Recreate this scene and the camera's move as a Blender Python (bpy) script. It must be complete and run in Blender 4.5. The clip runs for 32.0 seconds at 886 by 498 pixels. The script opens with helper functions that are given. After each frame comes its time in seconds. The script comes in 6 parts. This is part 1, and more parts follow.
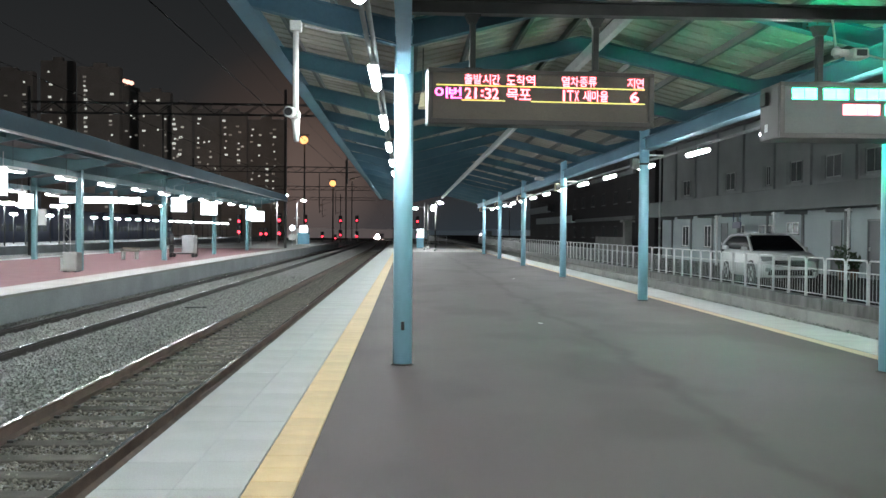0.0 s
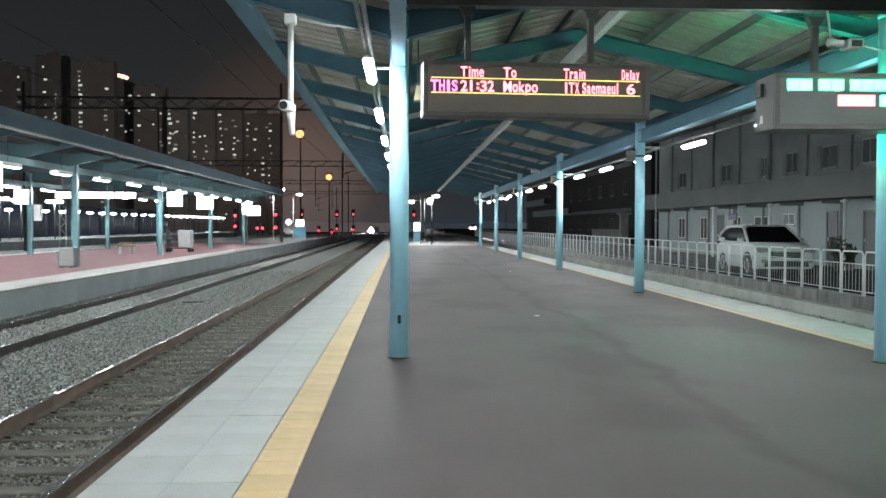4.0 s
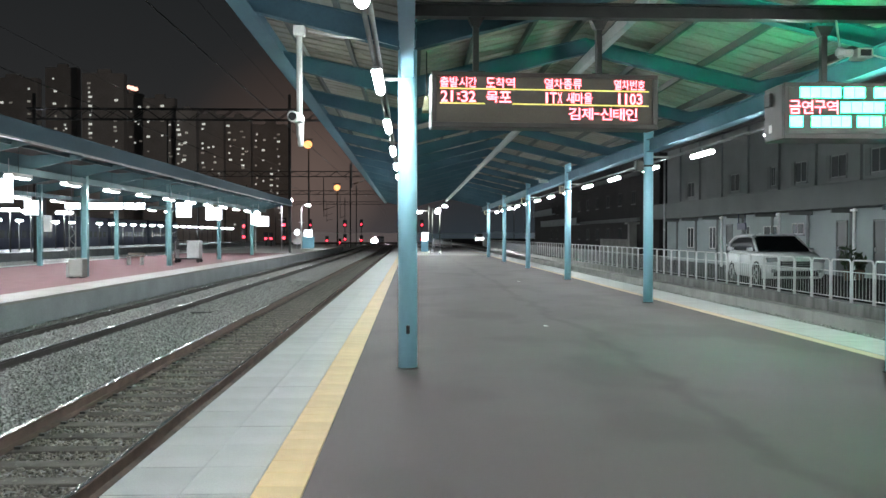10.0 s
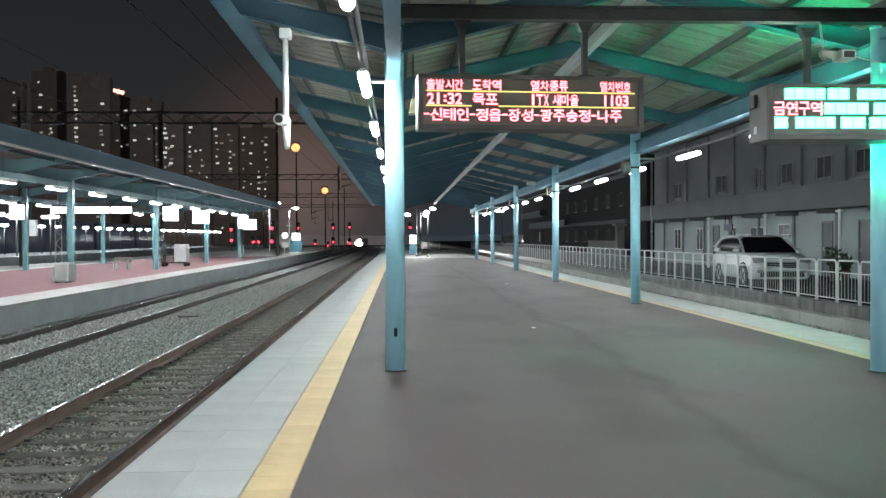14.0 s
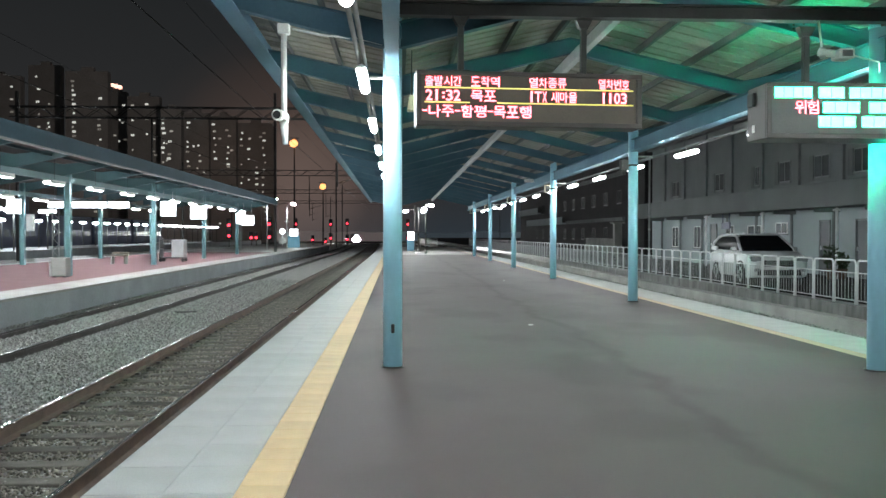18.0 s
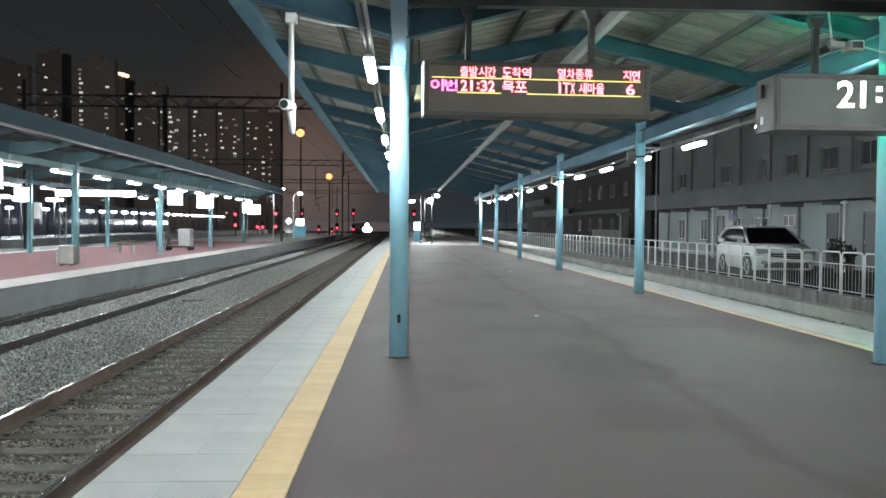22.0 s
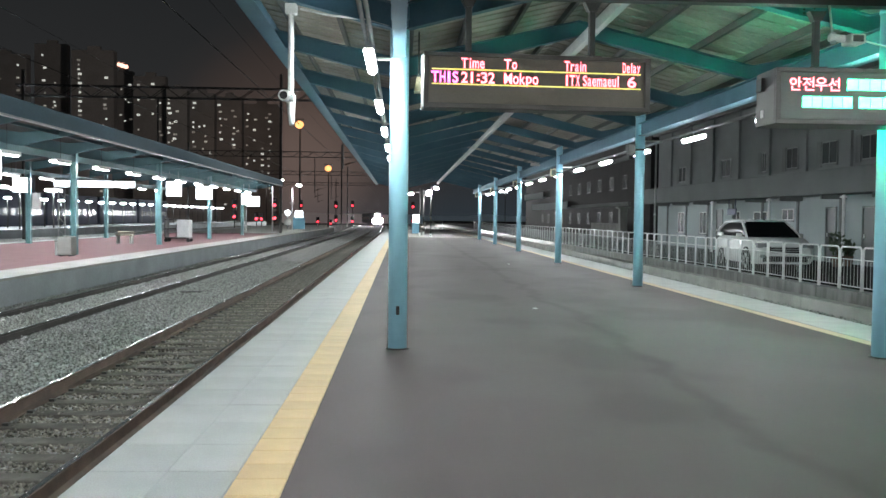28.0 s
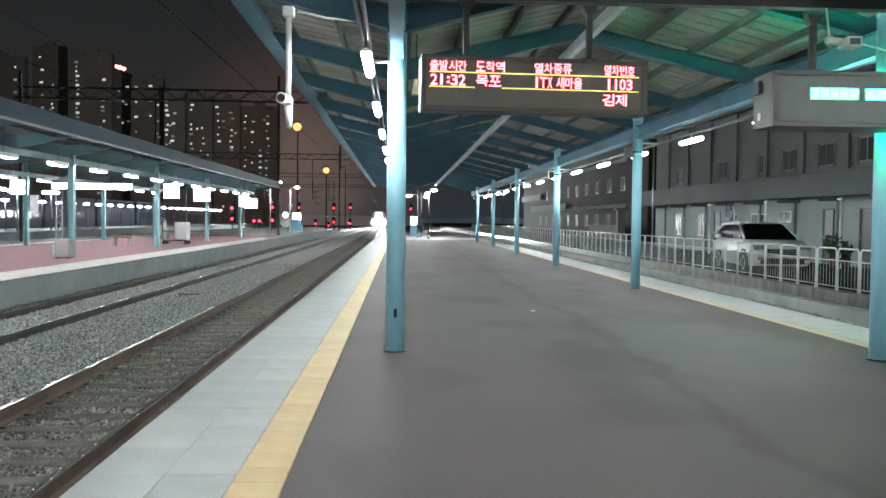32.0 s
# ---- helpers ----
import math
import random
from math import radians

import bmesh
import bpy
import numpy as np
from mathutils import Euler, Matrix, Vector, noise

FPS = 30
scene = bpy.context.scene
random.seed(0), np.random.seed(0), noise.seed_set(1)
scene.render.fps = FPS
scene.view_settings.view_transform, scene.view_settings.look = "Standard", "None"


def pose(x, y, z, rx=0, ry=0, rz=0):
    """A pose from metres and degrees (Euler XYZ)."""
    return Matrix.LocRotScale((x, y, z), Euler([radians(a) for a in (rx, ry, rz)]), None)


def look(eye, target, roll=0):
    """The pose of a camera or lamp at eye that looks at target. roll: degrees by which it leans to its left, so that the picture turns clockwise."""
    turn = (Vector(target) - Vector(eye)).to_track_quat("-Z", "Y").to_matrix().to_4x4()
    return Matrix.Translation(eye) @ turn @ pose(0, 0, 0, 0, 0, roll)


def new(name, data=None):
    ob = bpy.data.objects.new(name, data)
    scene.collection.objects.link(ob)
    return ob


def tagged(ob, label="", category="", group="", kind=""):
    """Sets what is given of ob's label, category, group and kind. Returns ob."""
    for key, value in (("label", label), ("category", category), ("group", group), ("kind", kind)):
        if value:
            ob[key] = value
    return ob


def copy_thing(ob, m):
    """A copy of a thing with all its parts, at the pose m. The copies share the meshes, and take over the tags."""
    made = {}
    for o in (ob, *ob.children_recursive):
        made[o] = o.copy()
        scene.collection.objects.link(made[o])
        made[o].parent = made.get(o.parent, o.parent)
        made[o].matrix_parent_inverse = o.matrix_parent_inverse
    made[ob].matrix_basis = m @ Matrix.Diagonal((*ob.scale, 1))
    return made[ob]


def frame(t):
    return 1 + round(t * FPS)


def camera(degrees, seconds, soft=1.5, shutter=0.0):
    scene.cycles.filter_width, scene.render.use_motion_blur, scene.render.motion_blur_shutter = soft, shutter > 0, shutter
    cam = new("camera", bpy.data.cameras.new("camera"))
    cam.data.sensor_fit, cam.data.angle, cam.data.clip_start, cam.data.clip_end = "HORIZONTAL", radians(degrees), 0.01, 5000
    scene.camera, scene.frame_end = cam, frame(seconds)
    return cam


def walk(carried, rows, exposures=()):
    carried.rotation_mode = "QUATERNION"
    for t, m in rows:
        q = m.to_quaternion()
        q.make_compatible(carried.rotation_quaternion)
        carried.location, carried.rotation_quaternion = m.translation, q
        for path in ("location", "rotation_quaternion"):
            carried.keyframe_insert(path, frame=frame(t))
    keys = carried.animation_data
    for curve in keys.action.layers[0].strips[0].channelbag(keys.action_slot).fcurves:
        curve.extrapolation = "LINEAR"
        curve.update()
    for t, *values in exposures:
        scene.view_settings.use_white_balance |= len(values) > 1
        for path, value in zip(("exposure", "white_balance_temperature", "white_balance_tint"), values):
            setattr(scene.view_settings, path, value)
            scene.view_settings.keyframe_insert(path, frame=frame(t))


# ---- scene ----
cam = camera(54.26, 32.0, soft=1.5)
walk(cam, [
    (0.0, pose(0.062, 0, 1.521, 88.859, -0.421, -2.454)),
    (0.5, pose(0.063, 0, 1.518, 88.771, -0.402, -2.397)),
    (1.0, pose(0.065, 0, 1.519, 88.651, -0.293, -2.406)),
    (1.5, pose(0.066, 0, 1.521, 88.558, -0.212, -2.518)),
    (2.0, pose(0.070, 0, 1.516, 88.455, -0.129, -2.571)),
    (2.5, pose(0.067, 0, 1.517, 88.323, -0.089, -2.722)),
    (3.0, pose(0.068, 0, 1.518, 88.345, -0.031, -2.719)),
    (3.5, pose(0.068, 0, 1.518, 88.371, -0.068, -2.721)),
    (5.5, pose(0.068, 0, 1.517, 88.591, -0.152, -2.404)),
    (6.0, pose(0.064, 0, 1.518, 88.626, -0.113, -2.272)),
    (6.5, pose(0.064, 0, 1.518, 88.698, -0.119, -2.237)),
    (7.0, pose(0.061, 0, 1.518, 88.822, -0.064, -2.145)),
    (7.5, pose(0.065, 0, 1.519, 88.962, -0.033, -2.098)),
    (8.0, pose(0.064, 0, 1.520, 89.082, 0.001, -2.099)),
    (8.5, pose(0.065, 0, 1.520, 89.104, -0.077, -2.070)),
    (9.0, pose(0.064, 0, 1.520, 89.139, 0.000, -2.100)),
    (9.5, pose(0.065, 0, 1.520, 89.138, -0.000, -2.127)),
    (10.0, pose(0.061, 0, 1.522, 89.080, 0.004, -2.155)),
    (10.5, pose(0.064, 0, 1.520, 89.083, 0.006, -2.159)),
    (11.0, pose(0.066, 0, 1.520, 89.075, 0.124, -2.239)),
    (11.5, pose(0.066, 0, 1.518, 89.069, 0.071, -2.250)),
    (12.0, pose(0.067, 0, 1.519, 89.067, 0.081, -2.295)),
    (12.5, pose(0.066, 0, 1.520, 89.075, 0.135, -2.362)),
    (13.0, pose(0.068, 0, 1.517, 89.158, 0.245, -2.492)),
    (13.5, pose(0.073, 0, 1.520, 89.193, 0.187, -2.690)),
    (14.0, pose(0.073, 0, 1.519, 89.245, 0.286, -2.927)),
    (14.5, pose(0.075, 0, 1.522, 89.226, 0.307, -3.096)),
    (16.5, pose(0.075, 0, 1.521, 89.089, 0.218, -3.359)),
    (17.0, pose(0.076, 0, 1.516, 89.050, 0.234, -3.346)),
    (17.5, pose(0.073, 0, 1.517, 89.038, 0.134, -3.250)),
    (18.0, pose(0.074, 0, 1.518, 89.030, -0.027, -3.078)),
    (18.5, pose(0.068, 0, 1.515, 88.964, -0.073, -3.020)),
    (19.0, pose(0.072, 0, 1.516, 88.904, -0.062, -2.962)),
    (19.5, pose(0.071, 0, 1.516, 88.769, -0.102, -2.956)),
    (20.0, pose(0.074, 0, 1.514, 88.627, -0.075, -2.909)),
    (20.5, pose(0.073, 0, 1.516, 88.541, -0.158, -2.912)),
    (21.0, pose(0.071, 0, 1.515, 88.449, -0.282, -2.869)),
    (21.5, pose(0.073, 0, 1.514, 88.471, -0.399, -2.701)),
    (22.0, pose(0.069, 0, 1.517, 88.399, -0.365, -2.675)),
    (22.5, pose(0.069, 0, 1.517, 88.326, -0.392, -2.674)),
    (23.0, pose(0.075, 0, 1.514, 88.274, -0.406, -2.679)),
    (23.5, pose(0.070, 0, 1.514, 88.165, -0.420, -2.736)),
    (24.0, pose(0.066, 0, 1.511, 88.083, -0.505, -2.742)),
    (24.5, pose(0.073, 0, 1.511, 88.019, -0.618, -2.689)),
    (25.0, pose(0.067, 0, 1.520, 87.908, -0.665, -2.611)),
    (25.5, pose(0.068, 0, 1.515, 87.873, -0.663, -2.538)),
    (27.5, pose(0.068, 0, 1.512, 87.847, -0.599, -2.727)),
    (28.0, pose(0.066, 0, 1.510, 87.910, -0.634, -2.743)),
    (28.5, pose(0.070, 0, 1.514, 87.962, -0.729, -2.696)),
    (29.0, pose(0.066, 0, 1.512, 87.982, -0.695, -2.695)),
    (29.5, pose(0.071, 0, 1.513, 87.922, -0.680, -2.700)),
    (30.0, pose(0.066, 0, 1.513, 87.907, -0.629, -2.743)),
    (30.5, pose(0.067, 0, 1.511, 87.908, -0.607, -2.795)),
    (31.0, pose(0.072, 0, 1.511, 87.913, -0.582, -2.830)),
    (31.5, pose(0.068, 0, 1.510, 87.974, -0.600, -2.889)),
    (32.0, pose(0.069, 0, 1.517, 88.044, -0.621, -2.883)),
])

# ---- light ----
world = bpy.data.worlds.new("night_sky")
scene.world = world
world.use_nodes = True
wn, wl = world.node_tree.nodes, world.node_tree.links
wn.clear()


def wnode(kind, **kw):
    n = wn.new(kind)
    for k, v in kw.items():
        n.inputs[k].default_value = v
    return n


w_out, w_bg, w_tc = wnode("ShaderNodeOutputWorld"), wnode("ShaderNodeBackground"), wnode("ShaderNodeTexCoord")
w_sep, w_ramp = wnode("ShaderNodeSeparateXYZ"), wnode("ShaderNodeValToRGB")
wl.new(w_tc.outputs["Generated"], w_sep.inputs[0])
wl.new(w_sep.outputs["Z"], w_ramp.inputs[0])
w_ramp.color_ramp.elements[0].color = (0.026, 0.034, 0.042, 1)
w_ramp.color_ramp.elements[0].position = 0.0
w_ramp.color_ramp.elements[1].color = (0.0160, 0.0176, 0.0186, 1)
w_ramp.color_ramp.elements[1].position = 0.26
for z, c in ((0.05, (0.0265, 0.0280, 0.0305, 1)), (0.12, (0.0235, 0.0238, 0.0246, 1))):
    w_ramp.color_ramp.elements.new(z).color = c
# orange haze glow put into the sky over the yard, fading upwards and to both sides
w_dot, w_glow, w_add = wnode("ShaderNodeVectorMath"), wnode("ShaderNodeValToRGB"), wnode("ShaderNodeMix")
w_dot.operation = "DOT_PRODUCT"
w_dot.inputs[1].default_value = Vector((-0.115, 1.0, 0.06)).normalized()
w_glow.color_ramp.interpolation = "EASE"
w_glow.color_ramp.elements[0].position, w_glow.color_ramp.elements[0].color = 0.986, (0, 0, 0, 1)
w_glow.color_ramp.elements.new(0.9952).color = (0.022, 0.0105, 0.0058, 1)
w_glow.color_ramp.elements[-1].position, w_glow.color_ramp.elements[-1].color = 1.0, (0.096, 0.060, 0.046, 1)
w_add.data_type, w_add.blend_type = "RGBA", "ADD"
w_add.inputs["Factor"].default_value = 1.0
wl.new(w_tc.outputs["Generated"], w_dot.inputs[0])
wl.new(w_dot.outputs["Value"], w_glow.inputs[0])
wl.new(w_ramp.outputs[0], w_add.inputs["A"])
wl.new(w_glow.outputs[0], w_add.inputs["B"])
wl.new(w_add.outputs["Result"], w_bg.inputs[0])
w_bg.inputs[1].default_value = 1.0
wl.new(w_bg.outputs[0], w_out.inputs[0])


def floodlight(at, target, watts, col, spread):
    """A fill spot turned towards the flats, added only to lift their wall tone."""
    la = bpy.data.lights.new("tower_fill", "SPOT")
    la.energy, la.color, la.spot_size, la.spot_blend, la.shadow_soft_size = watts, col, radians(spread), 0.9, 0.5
    new("tower_fill", la).matrix_basis = look(at, target)


# made-up fills: one for all the towers, a warmer one for the right-hand group
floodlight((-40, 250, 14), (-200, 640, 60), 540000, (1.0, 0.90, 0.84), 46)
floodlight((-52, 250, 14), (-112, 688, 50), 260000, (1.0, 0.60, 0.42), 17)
scene.view_settings.exposure = 0.0

# strengths of the glowing lamps
TUBE, FAR_TUBE, HEAD = 210.0, 265.0, 3500.0

# ---- materials ----
MATS = {}


def surface(name, col, col2=None, rough=0.6, metal=0.0, scale=3.0, fine=40.0, bump=0.15, depth=0.004, spread=0.5, rand=0.0, spec=0.5, grit=0.35, stretch=1.0):
    """A node material: two tones mixed by a wide noise, a fine grain, a bump, and a shift from piece to piece."""
    if name in MATS:
        return MATS[name]
    m = bpy.data.materials.new(name)
    m.use_nodes = True
    n, l = m.node_tree.nodes, m.node_tree.links
    b = n["Principled BSDF"]
    b.inputs["Roughness"].default_value, b.inputs["Metallic"].default_value = rough, metal
    b.inputs["Specular IOR Level"].default_value = spec
    col2 = col2 or tuple(c * 0.7 for c in col)
    tc = n.new("ShaderNodeTexCoord")
    wide, grain = n.new("ShaderNodeTexNoise"), n.new("ShaderNodeTexNoise")
    wide.inputs["Scale"].default_value, wide.inputs["Detail"].default_value = scale, 5
    grain.inputs["Scale"].default_value, grain.inputs["Detail"].default_value = fine, 3
    geo = n.new("ShaderNodeNewGeometry")
    place = n.new("ShaderNodeMapping")
    place.inputs["Scale"].default_value = (1, 1, stretch)
    l.new(geo.outputs["Position"] if rand == 0 else tc.outputs["Object"], place.inputs["Vector"])
    for t in (wide, grain):
        l.new(place.outputs[0], t.inputs["Vector"])
    ramp = n.new("ShaderNodeValToRGB")
    ramp.color_ramp.elements[0].position, ramp.color_ramp.elements[1].position = 0.5 - spread / 2, 0.5 + spread / 2
    ramp.color_ramp.elements[0].color, ramp.color_ramp.elements[1].color = (*col2, 1), (*col, 1)
    l.new(wide.outputs["Fac"], ramp.inputs[0])
    mul = n.new("ShaderNodeMix")
    mul.data_type, mul.blend_type = "RGBA", "MULTIPLY"
    mul.inputs["Factor"].default_value = grit
    l.new(ramp.outputs[0], mul.inputs["A"])
    gr = n.new("ShaderNodeValToRGB")
    gr.color_ramp.elements[0].position, gr.color_ramp.elements[1].position = 0.3, 0.7
    gr.color_ramp.elements[0].color, gr.color_ramp.elements[1].color = (0.45, 0.45, 0.45, 1), (1, 1, 1, 1)
    l.new(grain.outputs["Fac"], gr.inputs[0])
    l.new(gr.outputs[0], mul.inputs["B"])
    last = mul.outputs["Result"]
    if rand:
        info, hsv, mp = n.new("ShaderNodeObjectInfo"), n.new("ShaderNodeHueSaturation"), n.new("ShaderNodeMapRange")
        l.new(info.outputs["Random"], mp.inputs[0])
        mp.inputs["To Min"].default_value, mp.inputs["To Max"].default_value = 1 - rand, 1 + rand
        l.new(mp.outputs[0], hsv.inputs["Value"])
        l.new(last, hsv.inputs["Color"])
        last = hsv.outputs[0]
    l.new(last, b.inputs["Base Color"])
    if bump:
        bp = n.new("ShaderNodeBump")
        bp.inputs["Strength"].default_value, bp.inputs["Distance"].default_value = bump, depth
        l.new(grain.outputs["Fac"], bp.inputs["Height"])
        l.new(bp.outputs[0], b.inputs["Normal"])
    MATS[name] = m
    return m


def glow(name, col, power):
    if name in MATS:
        return MATS[name]
    m = bpy.data.materials.new(name)
    m.use_nodes = True
    b = m.node_tree.nodes["Principled BSDF"]
    b.inputs["Base Color"].default_value = (*[min(1, 0.5 + c * 0.3) for c in col], 1)
    b.inputs["Emission Color"].default_value = (*col, 1)
    b.inputs["Emission Strength"].default_value = power
    MATS[name] = m
    return m


def glass(name, col=(0.02, 0.025, 0.03), rough=0.22):
    m = surface(name, col, rough=rough, bump=0, spread=0.9, spec=0.15)
    return m


M_ASPH = surface("platform_asphalt", (0.093, 0.081, 0.078), (0.076, 0.063, 0.061), rough=0.70, scale=0.38, fine=220, bump=0.25, depth=0.002, spread=0.35)


def paving_stains(m):
    """Brown margins along both edges, a worn line down the middle and dark smears, laid over the asphalt's tones."""
    n, l = m.node_tree.nodes, m.node_tree.links
    b = n["Principled BSDF"]
    old = b.inputs["Base Color"].links[0].from_socket
    geo, sep = n.new("ShaderNodeNewGeometry"), n.new("ShaderNodeSeparateXYZ")
    warp, shift = n.new("ShaderNodeTexNoise"), n.new("ShaderNodeMath")
    warp.inputs["Scale"].default_value, warp.inputs["Detail"].default_value = 0.55, 4
    l.new(geo.outputs["Position"], sep.inputs[0])
    l.new(geo.outputs["Position"], warp.inputs["Vector"])
    shift.operation, shift.inputs[1].default_value = "MULTIPLY_ADD", 1.5
    l.new(warp.outputs["Fac"], shift.inputs[0])
    l.new(sep.outputs["X"], shift.inputs[2])
    across = n.new("ShaderNodeMapRange")
    l.new(shift.outputs[0], across.inputs["Value"])
    across.inputs["From Min"].default_value, across.inputs["From Max"].default_value = -0.6 + 0.75, 6.2 + 0.75

    def profile(source, stops):
        r = n.new("ShaderNodeValToRGB")
        r.color_ramp.interpolation = "EASE"
        e = r.color_ramp.elements
        e[0].position, e[0].color = stops[0][0], (stops[0][1],) * 3 + (1,)
        e[1].position, e[1].color = stops[-1][0], (stops[-1][1],) * 3 + (1,)
        for p, v in stops[1:-1]:
            e.new(p).color = (v, v, v, 1)
        l.new(source, r.inputs[0])
        return r.outputs[0]

    def lay(under, weight, colour):
        mx = n.new("ShaderNodeMix")
        mx.data_type, mx.blend_type = "RGBA", "MULTIPLY"
        l.new(weight, mx.inputs["Factor"])
        l.new(under, mx.inputs["A"])
        mx.inputs["B"].default_value = (*colour, 1)
        return mx.outputs["Result"]

    out = lay(old, profile(across.outputs[0], ((0.0, 1.0), (0.11, 0.9), (0.32, 0.0), (0.76, 0.0), (0.91, 0.8), (1.0, 1.0))), (0.68, 0.54, 0.56))
    patch, pm = n.new("ShaderNodeTexNoise"), n.new("ShaderNodeMapping")
    pm.inputs["Scale"].default_value = (1.0, 0.55, 1.0)
    patch.inputs["Scale"].default_value, patch.inputs["Detail"].default_value = 0.62, 2
    l.new(geo.outputs["Position"], pm.inputs["Vector"])
    l.new(pm.outputs[0], patch.inputs["Vector"])
    out = lay(out, profile(patch.outputs["Fac"], ((0.50, 0.0), (0.62, 0.8))), (0.70, 0.67, 0.66))
    line = n.new("ShaderNodeMath")
    line.operation, line.inputs[1].default_value = "MULTIPLY_ADD", 1.1
    l.new(warp.outputs["Fac"], line.inputs[0])
    l.new(sep.outputs["X"], line.inputs[2])
    mr = n.new("ShaderNodeMapRange")
    mr.inputs["From Min"].default_value, mr.inputs["From Max"].default_value = 2.65, 3.85
    l.new(line.outputs[0], mr.inputs["Value"])
    out = lay(out, profile(mr.outputs[0], ((0.34, 0.0), (0.50, 0.7), (0.66, 0.0))), (0.60, 0.55, 0.55))
    l.new(out, b.inputs["Base Color"])


paving_stains(M_ASPH)
M_TILE = surface("white_edge_tile", (0.435, 0.45, 0.445), (0.36, 0.37, 0.365), rough=0.5, scale=2.0, fine=90, bump=0.08, rand=0.05)
M_TACT = surface("tactile_yellow", (0.60, 0.43, 0.225), (0.51, 0.36, 0.18), rough=0.55, scale=4, fine=120, bump=0.1, rand=0.07)
M_CONC = surface("concrete", (0.36, 0.36, 0.34), (0.22, 0.22, 0.21), rough=0.8, scale=1.1, fine=60, bump=0.3)
M_EDGE = surface("worn_edge_slab", (0.33, 0.315, 0.295), (0.25, 0.24, 0.225), rough=0.8, scale=0.9, fine=40, bump=0.1)
# damp wall; pale upright streaks in the colour imitate reflections on it
M_WALL_WET = surface("damp_glint_concrete", (0.17, 0.172, 0.165), (0.06, 0.06, 0.057), rough=0.3, scale=2.6, fine=40, bump=0.2, stretch=0.22, spread=0.22)
M_BALLAST_BED = surface("ballast_bed", (0.42, 0.417, 0.40), (0.14, 0.136, 0.126), rough=0.95, scale=18, fine=45, bump=1.0, depth=0.03, spread=0.3)
M_EARTH = surface("dark_earth", (0.05, 0.048, 0.045), (0.03, 0.03, 0.028), rough=0.95, scale=0.3, fine=8, bump=0.4)
M_YARD = surface("yard_asphalt", (0.026, 0.026, 0.026), (0.016, 0.016, 0.016), rough=0.85, scale=0.4, fine=90, bump=0.2, spec=0.1)
M_BLUE = surface("sky_blue_paint", (0.125, 0.285, 0.385), (0.095, 0.23, 0.315), rough=0.42, scale=1.6, fine=30, bump=0.03, grit=0.15)
# steelwork in separate blues: dark rafters and fascias, mid beams, pale columns
M_BLUE_RAFTER = surface("dark_blue_rafter", (0.078, 0.146, 0.192), (0.060, 0.115, 0.155), rough=0.7, scale=1.6, fine=30, bump=0.03, grit=0.15, spec=0.2)
M_BLUE_BEAM = surface("mid_blue_beam", (0.092, 0.195, 0.265), (0.070, 0.150, 0.210), rough=0.7, scale=1.6, fine=30, bump=0.03, grit=0.15, spec=0.2)
M_BLUE_COL = surface("pale_blue_column", (0.35, 0.65, 0.79), (0.31, 0.59, 0.73), rough=0.38, scale=1.2, fine=25, bump=0.02, grit=0.10, stretch=0.4)
M_DECK = surface("roof_deck_underside", (0.42, 0.385, 0.33), (0.28, 0.255, 0.22), rough=0.6, scale=1.2, fine=20, bump=0.05)
M_PURLIN = surface("purlin_paint", (0.13, 0.13, 0.125), (0.08, 0.085, 0.085), rough=0.6, scale=2, fine=30, bump=0.05)
M_DARK = surface("dark_grey_steel", (0.055, 0.055, 0.052), (0.035, 0.035, 0.034), rough=0.5, metal=0.3, scale=3, fine=60, bump=0.08)
M_HOUSING = surface("display_housing", (0.10, 0.092, 0.085), (0.075, 0.07, 0.064), rough=0.45, metal=0.2, scale=4, fine=70, bump=0.05)
# brownish base: the red letters' glow is put into the screen's colour
M_SCREEN = surface("glow_brown_display_glass", (0.16, 0.135, 0.11), (0.13, 0.11, 0.09), rough=0.55, scale=3, fine=80, bump=0.02)
M_GALV = surface("galvanised_steel", (0.52, 0.53, 0.53), (0.42, 0.43, 0.43), rough=0.4, metal=0.5, scale=6, fine=80, bump=0.05)
M_CONDUIT = surface("dull_conduit_paint", (0.30, 0.31, 0.31), (0.22, 0.23, 0.23), rough=0.6, scale=6, fine=80, bump=0.03, spec=0.2)
M_STEEL = surface("stainless_steel", (0.84, 0.85, 0.85), (0.74, 0.75, 0.75), rough=0.3, metal=0.15, scale=5, fine=80, bump=0.03)
# near-white base stands in for the lamps' highlights on the steel pipes
M_PIPE_GLINT = surface("glint_white_pipe", (0.93, 0.94, 0.94), (0.88, 0.89, 0.89), rough=0.3, metal=0.0, scale=5, fine=80, bump=0)
M_RAILSIDE = surface("rusty_rail", (0.125, 0.078, 0.055), (0.055, 0.036, 0.028), rough=0.75, scale=4, fine=60, bump=0.3)
M_RAILDARK = surface("dark_rail", (0.042, 0.034, 0.028), (0.022, 0.018, 0.016), rough=0.7, scale=4, fine=60, bump=0.3)
M_RAILTOP = surface("polished_rail_head", (0.40, 0.39, 0.37), (0.27, 0.255, 0.235), rough=0.2, metal=0.9, scale=5, fine=90, bump=0.03)
M_SLEEPER = surface("concrete_sleeper", (0.165, 0.152, 0.130), (0.075, 0.068, 0.056), rough=0.85, scale=5, fine=60, bump=0.35, rand=0.12)
M_WHITE = surface("white_paint", (0.74, 0.74, 0.72), (0.62, 0.62, 0.60), rough=0.4, scale=4, fine=60, bump=0.03)
